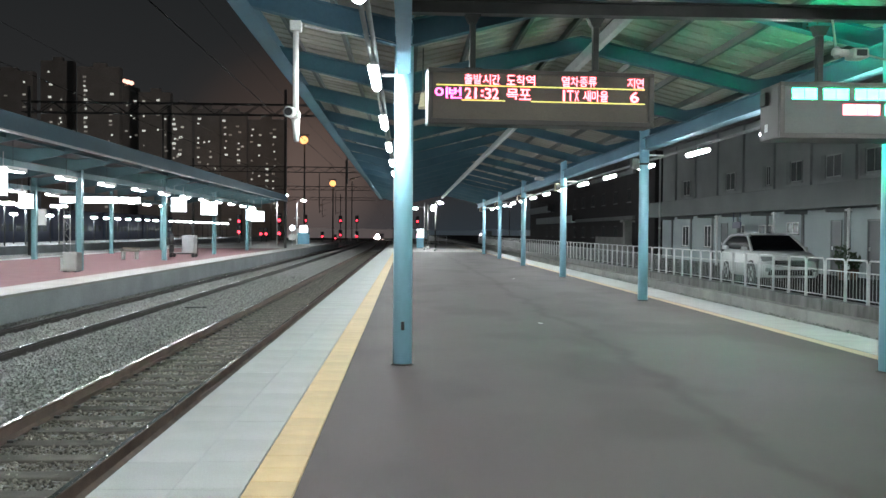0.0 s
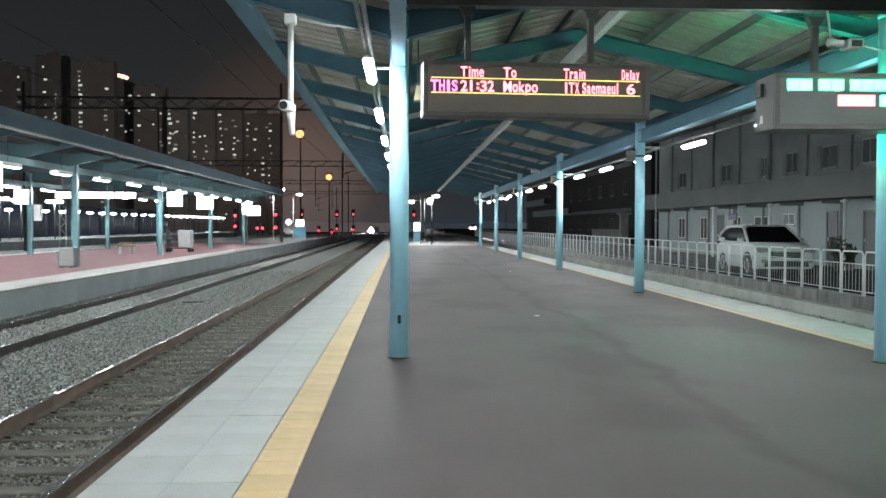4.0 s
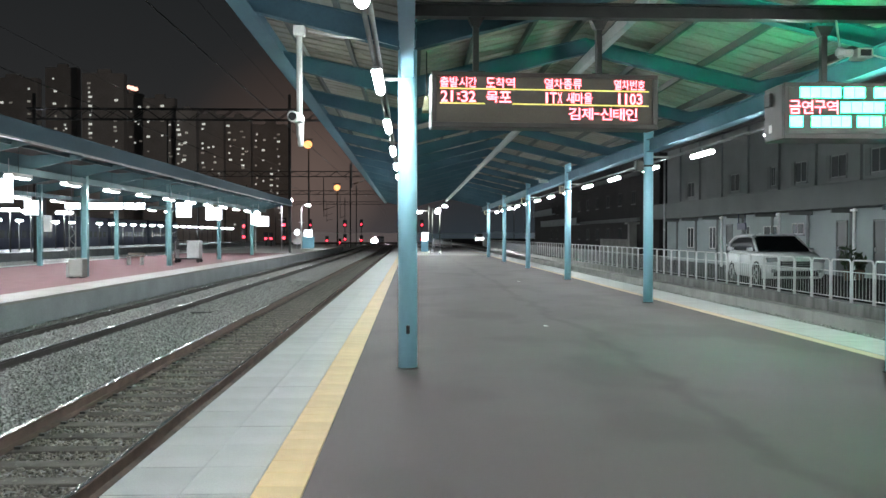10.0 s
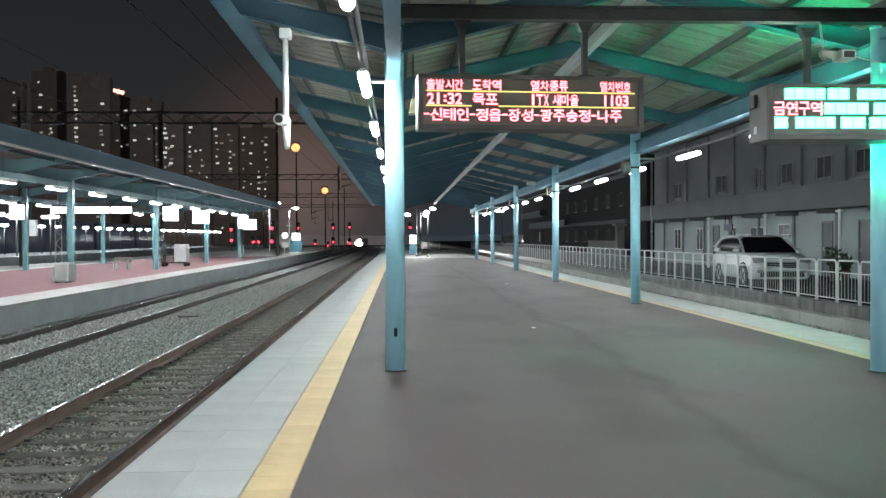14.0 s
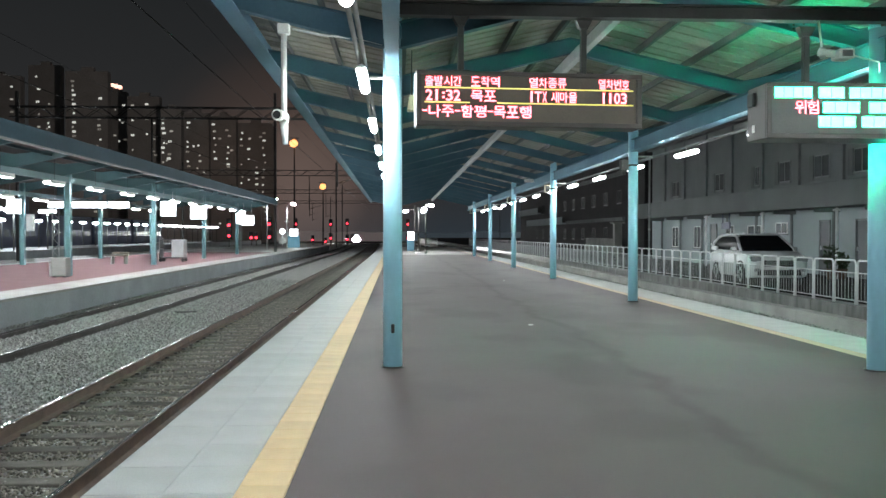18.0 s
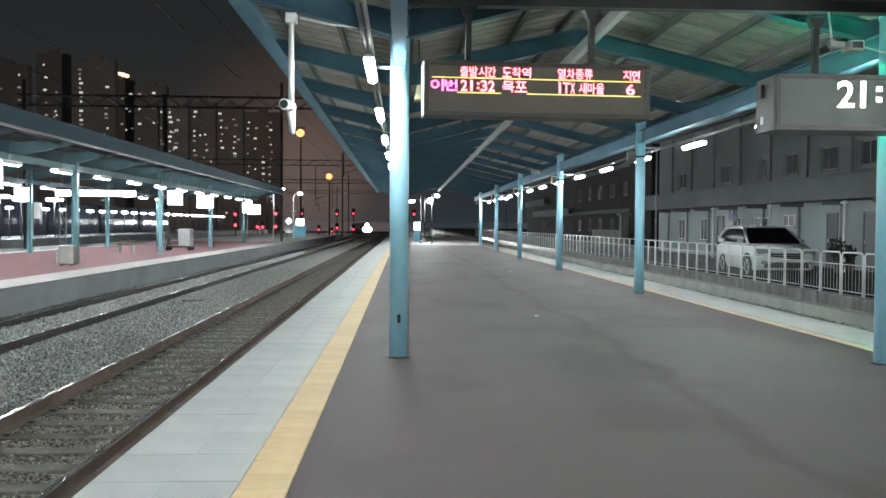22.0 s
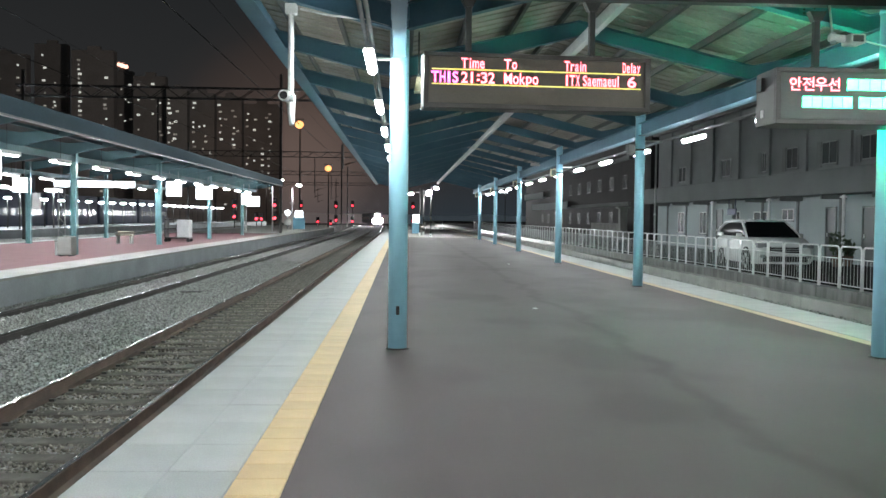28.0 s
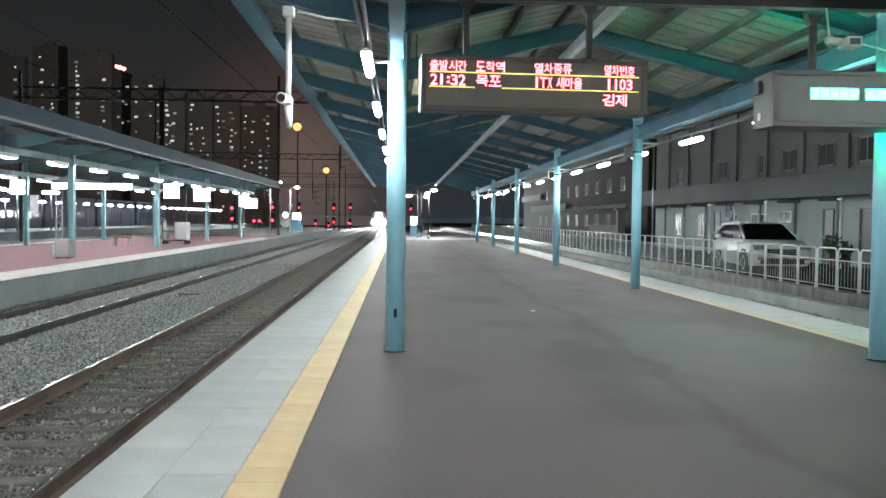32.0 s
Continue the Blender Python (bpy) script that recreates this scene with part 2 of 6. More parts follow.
M_RENDER = surface("grey_render_wall", (0.20, 0.21, 0.212), (0.15, 0.158, 0.16), rough=0.85, scale=0.7, fine=30, bump=0.15)
# render brightened in colour to stand in for stronger lamplight
M_RENDER_PALE = surface("brightened_render_wall", (0.39, 0.435, 0.445), (0.31, 0.345, 0.355), rough=0.85, scale=0.7, fine=30, bump=0.15)
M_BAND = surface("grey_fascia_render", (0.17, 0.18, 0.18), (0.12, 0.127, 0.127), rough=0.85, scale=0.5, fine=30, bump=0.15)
M_RED_PAVE = surface("red_paving", (0.165, 0.078, 0.082), (0.125, 0.056, 0.060), rough=0.75, scale=1.5, fine=25, bump=0.15, spec=0.12)
M_PLAT_WALL = surface("platform_wall_concrete", (0.34, 0.36, 0.375), (0.24, 0.26, 0.27), rough=0.8, scale=0.8, fine=30, bump=0.2)
M_TUBE = glow("fluorescent_light", (0.91, 1.0, 1.0), TUBE)
M_FARTUBE = glow("far_fluorescent_light", (0.90, 0.97, 1.0), FAR_TUBE)
M_RED_LED = glow("red_led", (1.0, 0.13, 0.17), 6.0)
M_PINK_LED = glow("pink_led", (1.0, 0.09, 0.45), 6.0)
M_WARM_LED = glow("white_led", (0.80, 1.0, 0.66), 4.0)
M_SCREEN_GREY = surface("grey_display_glass", (0.15, 0.16, 0.15), (0.12, 0.13, 0.12), rough=0.5, scale=3, fine=80, bump=0.02)
M_GREEN_LED = glow("green_led", (0.030, 1.0, 0.38), 16.0)
# stronger than the front LEDs: unseen spill added to tint the rafters green
M_GREEN_SPILL = glow("green_back_spill", (0.006, 1.0, 0.40), 120.0)
M_YEL_LED = glow("yellow_led_line", (0.75, 0.72, 0.08), 1.3)
M_SIGNBOX = glow("lit_sign_white", (0.85, 0.92, 1.0), 5.0)
M_SODIUM = glow("sodium_light", (1.0, 0.42, 0.13), 2.2)
M_REDSIG = glow("red_signal", (1.0, 0.03, 0.06), 4.5)
M_HEAD = glow("headlight", (0.96, 1.0, 1.0), HEAD)
M_GLASS = glass("dark_window_glass", (0.075, 0.085, 0.088))
M_TOWER = surface("apartment_wall", (0.32, 0.30, 0.28), (0.25, 0.235, 0.22), rough=0.9, scale=0.1, fine=1, bump=0)


# ---- building helpers ----
def box(bm, x0, y0, z0, x1, y1, z1, bev=0.0):
    r = bmesh.ops.create_cube(bm, size=1.0)
    for v in r["verts"]:
        v.co = ((x0 + x1) / 2 + v.co.x * (x1 - x0), (y0 + y1) / 2 + v.co.y * (y1 - y0), (z0 + z1) / 2 + v.co.z * (z1 - z0))
    if bev:
        es = {e for v in r["verts"] for e in v.link_edges}
        bmesh.ops.bevel(bm, geom=list(es), offset=bev, segments=2, affect="EDGES", profile=0.5)
    return bm


def ring(p, axis, r, seg):
    u = axis.orthogonal().normalized()
    w = axis.cross(u).normalized()
    return [p + (u * math.cos(2 * math.pi * i / seg) + w * math.sin(2 * math.pi * i / seg)) * r for i in range(seg)]


def tube(bm, p0, p1, r, seg=10, r1=None):
    p0, p1 = Vector(p0), Vector(p1)
    ax = (p1 - p0).normalized()
    a = [bm.verts.new(c) for c in ring(p0, ax, r, seg)]
    b = [bm.verts.new(c) for c in ring(p1, ax, r if r1 is None else r1, seg)]
    for i in range(seg):
        f = bm.faces.new((a[i], a[(i + 1) % seg], b[(i + 1) % seg], b[i]))
        f.smooth = seg > 6
    bm.faces.new(a[::-1])
    bm.faces.new(b)
    return bm


def pipe(bm, pts, r, seg=8):
    """A bent pipe through the points."""
    pts = [Vector(p) for p in pts]
    rows, u = [], None
    for i, p in enumerate(pts):
        d = (pts[min(i + 1, len(pts) - 1)] - pts[max(i - 1, 0)]).normalized()
        u = d.orthogonal().normalized() if u is None else (u - d * u.dot(d)).normalized()
        w = d.cross(u)
        rows.append([bm.verts.new(p + (u * math.cos(2 * math.pi * k / seg) + w * math.sin(2 * math.pi * k / seg)) * r) for k in range(seg)])
    for a, b in zip(rows, rows[1:]):
        for k in range(seg):
            f = bm.faces.new((a[k], a[(k + 1) % seg], b[(k + 1) % seg], b[k]))
            f.smooth = True
    bm.faces.new(rows[0][::-1])
    bm.faces.new(rows[-1])
    return bm


def prism(bm, outline, y0, y1):
    """An (x, z) outline drawn out along y."""
    a = [bm.verts.new((x, y0, z)) for x, z in outline]
    b = [bm.verts.new((x, y1, z)) for x, z in outline]
    n = len(outline)
    fs = [bm.faces.new((a[i], a[(i + 1) % n], b[(i + 1) % n], b[i])) for i in range(n)]
    fs += [bm.faces.new(a[::-1]), bm.faces.new(b)]
    bmesh.ops.recalc_face_normals(bm, faces=fs)
    return bm


def sect(bm, rows, cap=True):
    """A skin over rings of equal length."""
    vs = [[bm.verts.new(p) for p in r] for r in rows]
    n = len(rows[0])
    for a, b in zip(vs, vs[1:]):
        for k in range(n):
            f = bm.faces.new((a[k], a[(k + 1) % n], b[(k + 1) % n], b[k]))
            f.smooth = True
    if cap:
        bm.faces.new(vs[0][::-1])
        bm.faces.new(vs[-1])
    bmesh.ops.recalc_face_normals(bm, faces=bm.faces)
    return bm


def B(*boxes, bev=0.0):
    bm = bmesh.new()
    for b in boxes:
        box(bm, *b, bev=bev)
    return bm


def mesh_of(name, bm, material):
    me = bpy.data.meshes.new(name)
    bm.to_mesh(me)
    bm.free()
    me.materials.append(material)
    return me


def part(name, bm, material, parent, label="", at=None):
    me = bm if isinstance(bm, bpy.types.Mesh) else mesh_of(name, bm, material)
    ob = new(name, me)
    ob.parent = parent
    if at is not None:
        ob.matrix_basis = at
    if label:
        ob["label"] = label
    return ob


def thing(name, label, category, group="", at=None, kind=""):
    ob = new(name)
    ob.empty_display_size = 0.1
    if at is not None:
        ob.matrix_basis = at
    return tagged(ob, label, category, group, kind)


def solid(name, bm, material, label, category="", kind="", group="", at=None):
    ob = new(name, bm if isinstance(bm, bpy.types.Mesh) else mesh_of(name, bm, material))
    if at is not None:
        ob.matrix_basis = at
    return tagged(ob, label, category, group, kind)


# ---- plan (x across, y along the tracks, z up from the platform) ----
RAIL_Z = -0.55          # top of the rails
EDGE_L, EDGE_R = -1.75, 6.92   # the two edges of the platform
COL_L, COL_R = 0.03, 5.43      # the two rows of columns
BAY, COL_Y0 = 10.0, 9.85
ROOF_Y0, ROOF_Y1 = -36.0, 64.5
PLAT_END = 104.0
TRACKS = (-3.41, -7.45)
FAR_EDGE = -9.05
FENCE_X, YARD_Z = 10.9, -0.14


def track_x(y, x0=-3.41):
    """The near tracks run straight along the platform and swing left beyond it."""
    s = max(0.0, y - 190)
    k = min(max((y - 95) / 95, 0.0), 1.0)
    x0 -= 0.0065 * (max(y, 190) - 10) * k * k * (3 - 2 * k)
    return x0 - 13.0 * (1 - math.cos(min(s / 235.0, 1) * math.pi)) / 2 + 0.006 * max(0, s - 235)


def fall(y):
    """The line drops gently beyond the platforms."""
    return -0.009 * max(0.0, min(y, 620) - 190)


def slab(bm, x0, x1, zb, zt, stops):
    """A bed that follows the fall of the line."""
    prev = None
    for y in stops:
        vs = [bm.verts.new((x0, y, zb)), bm.verts.new((x1, y, zb)), bm.verts.new((x1, y, zt + fall(y))), bm.verts.new((x0, y, zt + fall(y)))]
        if prev:
            for k in range(4):
                bm.faces.new((prev[k], prev[(k + 1) % 4], vs[(k + 1) % 4], vs[k]))
        prev = vs
    bmesh.ops.recalc_face_normals(bm, faces=bm.faces)
    return bm


# ---- the ground and the platforms ----
bm = slab(bmesh.new(), -2500, 2500, -9.0, -1.05, (-300, 190, 620, 2600))
solid("ground", bm, M_EARTH, "dark bare earth ground of the railway yard at night", "ground", "structure")
bm = slab(bmesh.new(), -40, EDGE_L + 0.05, -8.5, RAIL_Z - 0.20, (-30, 190, 615))
solid("ballast_bed", bm, M_BALLAST_BED, "grey crushed stone ballast bed under the tracks", "ballast", "structure")
bm = slab(bmesh.new(), EDGE_R - 0.05, FENCE_X - 0.52, -8.5, RAIL_Z - 0.20, (-30, 190, 420))
solid("ballast_bed_2", bm, M_BALLAST_BED, "grey ballast strip beyond the platform", "ballast", "structure")

# main platform: body, dark paving, white edge tiles, yellow tactile strip
T_L0, T_L1 = -0.876, -0.576
T_R0, T_R1 = 5.82, 6.00
plat = thing("platform", "long island platform with grey asphalt paving and white edge tiles", "platform", kind="structure")
part("body", B((EDGE_L + 0.06, -60, -1.04, EDGE_R - 0.06, PLAT_END, -0.10)), M_CONC, plat)
part("paving", B((T_L1 + 0.004, -60, -0.10, T_R0 - 0.004, 64.8, 0.0)), M_ASPH, plat, "dark grey asphalt with brown stains")
part("end_paving", B((T_L1 + 0.004, 64.81, -0.10, T_R0 - 0.004, PLAT_END, 0.0)), M_EDGE, plat, "pale concrete paving at the open end")
part("edge_kerb", B((EDGE_L + 0.02, -60, -0.10, T_L1, PLAT_END, -0.022)), M_CONC, plat)
part("edge_kerb", B((T_R0, -60, -0.10, EDGE_R - 0.02, PLAT_END, -0.022)), M_CONC, plat)

farp = thing("platform_2", "island platform across the tracks with red paving and white edge", "platform", kind="structure")
FAR_BACK = -19.8
part("wall", B((FAR_BACK, -50, -1.04, FAR_EDGE, 118, -0.06)), M_PLAT_WALL, farp, "pale concrete side wall")
part("paving", B((FAR_BACK + 0.75, -50, -0.06, FAR_EDGE - 1.30, 74, 0.0)), M_RED_PAVE, farp, "red block paving")
part("end_paving", B((FAR_BACK + 0.75, 74.01, -0.06, FAR_EDGE - 1.30, 118, 0.0)), M_EDGE, farp, "pale concrete paving at the open end")
part("edge_strip", B((FAR_EDGE - 1.30, -50, -0.06, FAR_EDGE + 0.03, 118, 0.004)), M_EDGE, farp, "white edge slabs")
part("edge_strip", B((FAR_BACK - 0.03, -50, -0.06, FAR_BACK + 0.75, 118, 0.004)), M_TILE, farp, "white edge slabs")

# the yard beyond: kerb, damp wall, paved yard
kerb = thing("kerb", "pale concrete drain kerb beside the ballast", "kerb", kind="structure")
wall = thing("retaining_wall", "low damp concrete retaining wall below the fence", "wall", kind="structure")
KERB_ME = mesh_of("kerb_stone", B((FENCE_X - .52, 0, -1.6, FENCE_X - .13, 5.18, -.43), bev=.012), M_CONC)
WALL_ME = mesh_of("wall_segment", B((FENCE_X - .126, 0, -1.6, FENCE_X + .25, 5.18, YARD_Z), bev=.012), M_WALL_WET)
for i in range(24):
    part("kerb_stone", KERB_ME, None, kerb, at=pose(0, -4.2 + 5.2 * i, 0))
    part("wall_segment", WALL_ME, None, wall, at=pose(0, -4.2 + 5.2 * i, 0))
part("long_kerb", B((FENCE_X - .52, 120.6, -6.0, FENCE_X - .13, 420, -.43)), M_CONC, kerb)
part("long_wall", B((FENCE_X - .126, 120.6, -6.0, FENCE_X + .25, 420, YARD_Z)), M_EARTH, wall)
part("foundation", B((FENCE_X - .50, -30, -6.0, FENCE_X - .02, 120.5, -.60)), M_CONC, wall)
bm = B((FENCE_X + 0.252, -60, -6.0, 60, 420, YARD_Z - 0.004))
solid("yard", bm, M_YARD, "dark asphalt yard in front of the buildings", "yard", "structure")


# ---- tracks ----
def rail_profile(c):
    h = RAIL_Z
    pts = [(-.075, -.17), (.075, -.17), (.075, -.155), (.012, -.135), (.010, -.05), (.036, -.035), (.036, -.006), (-.036, -.006), (-.036, -.035), (-.010, -.05), (-.012, -.135), (-.075, -.155)]
    return [(c + x, h + z) for x, z in pts]


SLEEPER_ME = mesh_of("sleeper", B((-1.2, -0.12, -0.20, 1.2, 0.12, 0.0), bev=0.02), M_SLEEPER)


def rail_sweep(x0, off, top):
    """One rail along the track's line, in steps where the line bends."""
    bm = bmesh.new()
    ys = [-30, 60, 95, 110, 125, 140, 155, 170, 190] + [190 + 15 * i for i in range(1, 29)]
    prof = [(off - .026, RAIL_Z - .006), (off + .026, RAIL_Z - .006), (off + .026, RAIL_Z), (off - .026, RAIL_Z)] if top else rail_profile(off)
    rows = [[bm.verts.new((track_x(y, x0) + x, y, z + fall(y))) for x, z in prof] for y in ys]
    n = len(prof)
    for a, b in zip(rows, rows[1:]):
        for k in range(n):
            bm.faces.new((a[k], a[(k + 1) % n], b[(k + 1) % n], b[k]))
    bmesh.ops.recalc_face_normals(bm, faces=bm.faces)
    return bm


def railway(x0, label, count, side=None):
    tr = thing("railway_track", label, "railway track")
    for s in (-0.7525, 0.7525):
        r = part("rail", rail_sweep(x0, s, False), side or M_RAILSIDE, tr, "dark steel rail" if side else "rusty brown steel rail")
        part("rail_head", rail_sweep(x0, s, True), M_RAILTOP, r, "polished running surface")
    for i in range(count):
        y = 2.0 + 0.6 * i
        part("sleeper", SLEEPER_ME, None, tr, at=pose(x0, y, RAIL_Z - 0.17))
    bm = bmesh.new()
    for i in range(60):
        for s in (-0.7525, 0.7525):
            for d in (-0.11, 0.11):
                box(bm, x0 + s + d - .032, 2.0 + .6 * i - .03, RAIL_Z - .175, x0 + s + d + .032, 2.0 + .6 * i + .03, RAIL_Z - .142)
    tagged(part("rail_fastening", bm, M_DARK, tr), kind="stuff")
    return tr


railway(TRACKS[0], "railway track with rusty rails on concrete sleepers in ballast", 160)
railway(TRACKS[1], "second railway track with dark rails sunk in pale ballast", 120, M_RAILDARK)
railway(EDGE_R + 1.65, "railway track hidden low beside the platform edge", 60)

# ---- the platform roof ----
canopy = thing("platform_canopy", "sky-blue steel platform canopy on round columns with a folded roof", "canopy")
RB = {COL_L: 3.60, COL_R: 3.68}      # underside of the rafters at the columns
OUT = 1.88
MID = (COL_L + COL_R) / 2
RIDGE_B, END_B = 4.30, 4.07          # underside of the rafters at the ridge and at the eaves
SHEET = {"edge": END_B + .32, "col": 3.64 + .36, "ridge": RIDGE_B + .34}
TILT = Matrix.Translation((0, COL_Y0, 0)) @ Matrix.Rotation(-.0018, 4, "X") @ Matrix.Translation((0, -COL_Y0, 0))
canopy.matrix_basis = TILT


def ibeam(bm, ends, half=.075, flange=.012, web=.006):
    """A welded I-beam between ends (x, bottom z, top z), tapering from one to the other."""
    rows = []
    for x, lo, hi in ends:
        rows.append([(x, -half, lo), (x, half, lo), (x, half, lo + flange), (x, web, lo + flange), (x, web, hi - flange), (x, half, hi - flange), (x, half, hi), (x, -half, hi), (x, -half, hi - flange), (x, -web, hi - flange), (x, -web, lo + flange), (x, -half, lo + flange)])
    bm = sect(bm, rows)
    for f in bm.faces:
        f.smooth = False
    return bm


RAFTERS = []
for c, o in ((COL_L, -1), (COL_R, 1)):
    for x1, z1 in ((c + o * OUT, END_B), (MID, RIDGE_B)):
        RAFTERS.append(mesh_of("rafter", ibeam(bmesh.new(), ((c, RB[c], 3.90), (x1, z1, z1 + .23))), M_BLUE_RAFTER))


def long_beam(x, y0, y1, lo, hi, half=.07, flange=.014, web=.007):
    prof = [(-half, lo), (half, lo), (half, lo + flange), (web, lo + flange), (web, hi - flange), (half, hi - flange), (half, hi), (-half, hi), (-half, hi - flange), (-web, hi - flange), (-web, lo + flange), (-half, lo + flange)]
    return prism(bmesh.new(), [(x + a, z) for a, z in prof], y0, y1)


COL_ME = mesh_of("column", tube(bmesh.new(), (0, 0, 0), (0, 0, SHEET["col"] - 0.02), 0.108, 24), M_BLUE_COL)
COLLAR_ME = mesh_of("collar", tube(bmesh.new(), (0, 0, 3.80), (0, 0, 3.84), 0.118, 24), M_BLUE_COL)
BASE_ME = mesh_of("base_plate", tube(bmesh.new(), (0, 0, .001), (0, 0, .014), 0.135, 24), M_DARK)
for k in range(-4, 6):
    y = COL_Y0 + BAY * k
    for x, dy in ((COL_L, 0.05), (COL_R, -0.50)):
        co = part("column", COL_ME, None, canopy, "pale blue round steel column", at=pose(x, y + dy - (.85 if k == -1 else 0), .0018 * (y - COL_Y0)))
        part("collar", COLLAR_ME, None, co)
        part("base_plate", BASE_ME, None, co)
for k in range(-13, 17):
    for me in RAFTERS:
        part("rafter", me, None, canopy, at=pose(0, COL_Y0 + BAY / 3 * k, 0))
for x in (COL_L, COL_R):
    bm = long_beam(x, ROOF_Y0, ROOF_Y1, RB[x] - (.28 if x > MID else .30), RB[x] - .001)
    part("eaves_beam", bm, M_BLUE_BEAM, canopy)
part("ridge_beam", B((MID - .05, ROOF_Y0, RIDGE_B - .21, MID + .05, ROOF_Y1, RIDGE_B - .06), bev=.006), M_GALV, canopy, "pale grey ridge duct")


# a bolted splice plate on the web of the rafter beside the displays
for x0, x1 in ((4.62, 4.84),):
    low = [RB[COL_R] + (RIDGE_B - RB[COL_R]) * (COL_R - x) / (COL_R - MID) for x in (x0, x1)]
    plate = bmesh.new()
    for y in (COL_Y0 - .020, COL_Y0 - .008):
        for x, z in ((x0, low[0] + .03), (x1, low[1] + .03), (x1, low[1] + .20), (x0, low[0] + .20)):
            plate.verts.new((x, y, z))
    plate.verts.ensure_lookup_table()
    for f in ((0, 1, 2, 3), (7, 6, 5, 4), (0, 4, 5, 1), (1, 5, 6, 2), (2, 6, 7, 3), (3, 7, 4, 0)):
        plate.faces.new([plate.verts[i] for i in f])
    bmesh.ops.recalc_face_normals(plate, faces=plate.faces)
    sp_ = part("splice_plate", plate, M_BLUE_RAFTER, canopy)
    BOLT_ME = mesh_of("bolt", tube(bmesh.new(), (0, -.012, 0), (0, 0, 0), .013, 8), M_DARK)
    for i in range(2):
        for j in range(4):
            x = x0 + .05 + .12 * i
            z = low[0] + (low[1] - low[0]) * (x - x0) / (x1 - x0) + .05 + .042 * j
            part("bolt", BOLT_ME, None, sp_, at=pose(x, COL_Y0 - .0205, z))


def deck_z(x):
    for c, o in ((COL_L, -1), (COL_R, 1)):
        xe = c + o * OUT
        if min(c, xe) - 1e-6 <= x <= max(c, xe) + 1e-6:
            return SHEET["col"] + (SHEET["edge"] - SHEET["col"]) * abs(x - c) / OUT
    c = COL_L if x < MID else COL_R
    return SHEET["col"] + (SHEET["ridge"] - SHEET["col"]) * abs(x - c) / (MID - COL_L)


# purlins under the deck
for i, x in enumerate([COL_L - 1.55, COL_L - .8, COL_L + .15, COL_L + .88, COL_L + 1.66, COL_L + 2.43, COL_R - 2.43, COL_R - 1.66, COL_R - .88, COL_R - .15, COL_R + .8, COL_R + 1.55]):
    z = deck_z(x)
    part("purlin", B((x - .025, ROOF_Y0, z - .10, x + .025, ROOF_Y1, z - .004)), M_PURLIN, canopy)
# folded deck sheets, ribbed along the fall
xs = [COL_L - OUT, COL_L, MID, COL_R, COL_R + OUT]
rib = 0.34
yy = ROOF_Y0
stops = []
while yy < ROOF_Y1:
    stops += [(yy, 0), (yy + .24, 0), (yy + .255, .016), (yy + .325, .016)]
    yy += rib
for xa, xb in zip(xs, xs[1:]):
    bm = bmesh.new()
    ra = [bm.verts.new((xa, y, deck_z(xa) + d)) for y, d in stops]
    rb = [bm.verts.new((xb, y, deck_z(xb) + d)) for y, d in stops]
    for i in range(len(stops) - 1):
        bm.faces.new((ra[i], rb[i], rb[i + 1], ra[i + 1]))
    part("roof_sheet", bm, M_DECK, canopy, "ribbed brown-grey roof sheet")
part("roof_skin", B((xs[0], ROOF_Y0, SHEET["ridge"] + .06, xs[-1], ROOF_Y1, SHEET["ridge"] + .09)), M_DARK, canopy)
for x, o in ((xs[0], -1), (xs[-1], 1)):
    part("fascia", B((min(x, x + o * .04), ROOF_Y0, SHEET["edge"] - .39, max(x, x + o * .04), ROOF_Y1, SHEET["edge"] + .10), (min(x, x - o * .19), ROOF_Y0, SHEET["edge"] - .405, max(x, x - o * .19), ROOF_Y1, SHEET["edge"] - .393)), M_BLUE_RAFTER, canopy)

# ---- fluorescent lamps below the roof ----
lamp = thing("fluorescent_lamp", "lit fluorescent tube lamp under a white conduit", "lamp", "lamps along the platform")
def half_shell(r, length, lower, z=0.0):
    """Half of a capsule along y, its lower or upper half."""
    bm = bmesh.new()
    n = 12
    a0, a1 = (math.pi - .32, math.pi + .64) if lower else (.30, math.pi - .60)
    rows = []
    for y, k in ((-length / 2 - r * .8, .35), (-length / 2 - r * .4, .8), (-length / 2, 1.0), (length / 2, 1.0), (length / 2 + r * .4, .8), (length / 2 + r * .8, .35)):
        rows.append([(r * k * math.cos(a0 + a1 * i / n), y, z + r * k * math.sin(a0 + a1 * i / n)) for i in range(n + 1)])
    return sect(bm, rows)


part("tray", half_shell(.054, 1.16, False, .002), M_WHITE, lamp, "white upper housing")
part("glowing_tube", half_shell(.050, 1.16, True), M_TUBE, lamp, "glowing white diffuser")
part("hook", tube(bmesh.new(), (0, 0, .05), (0, 0, .14), .012, 6), M_STEEL, lamp)
LAMP_Z = 3.17
first = True
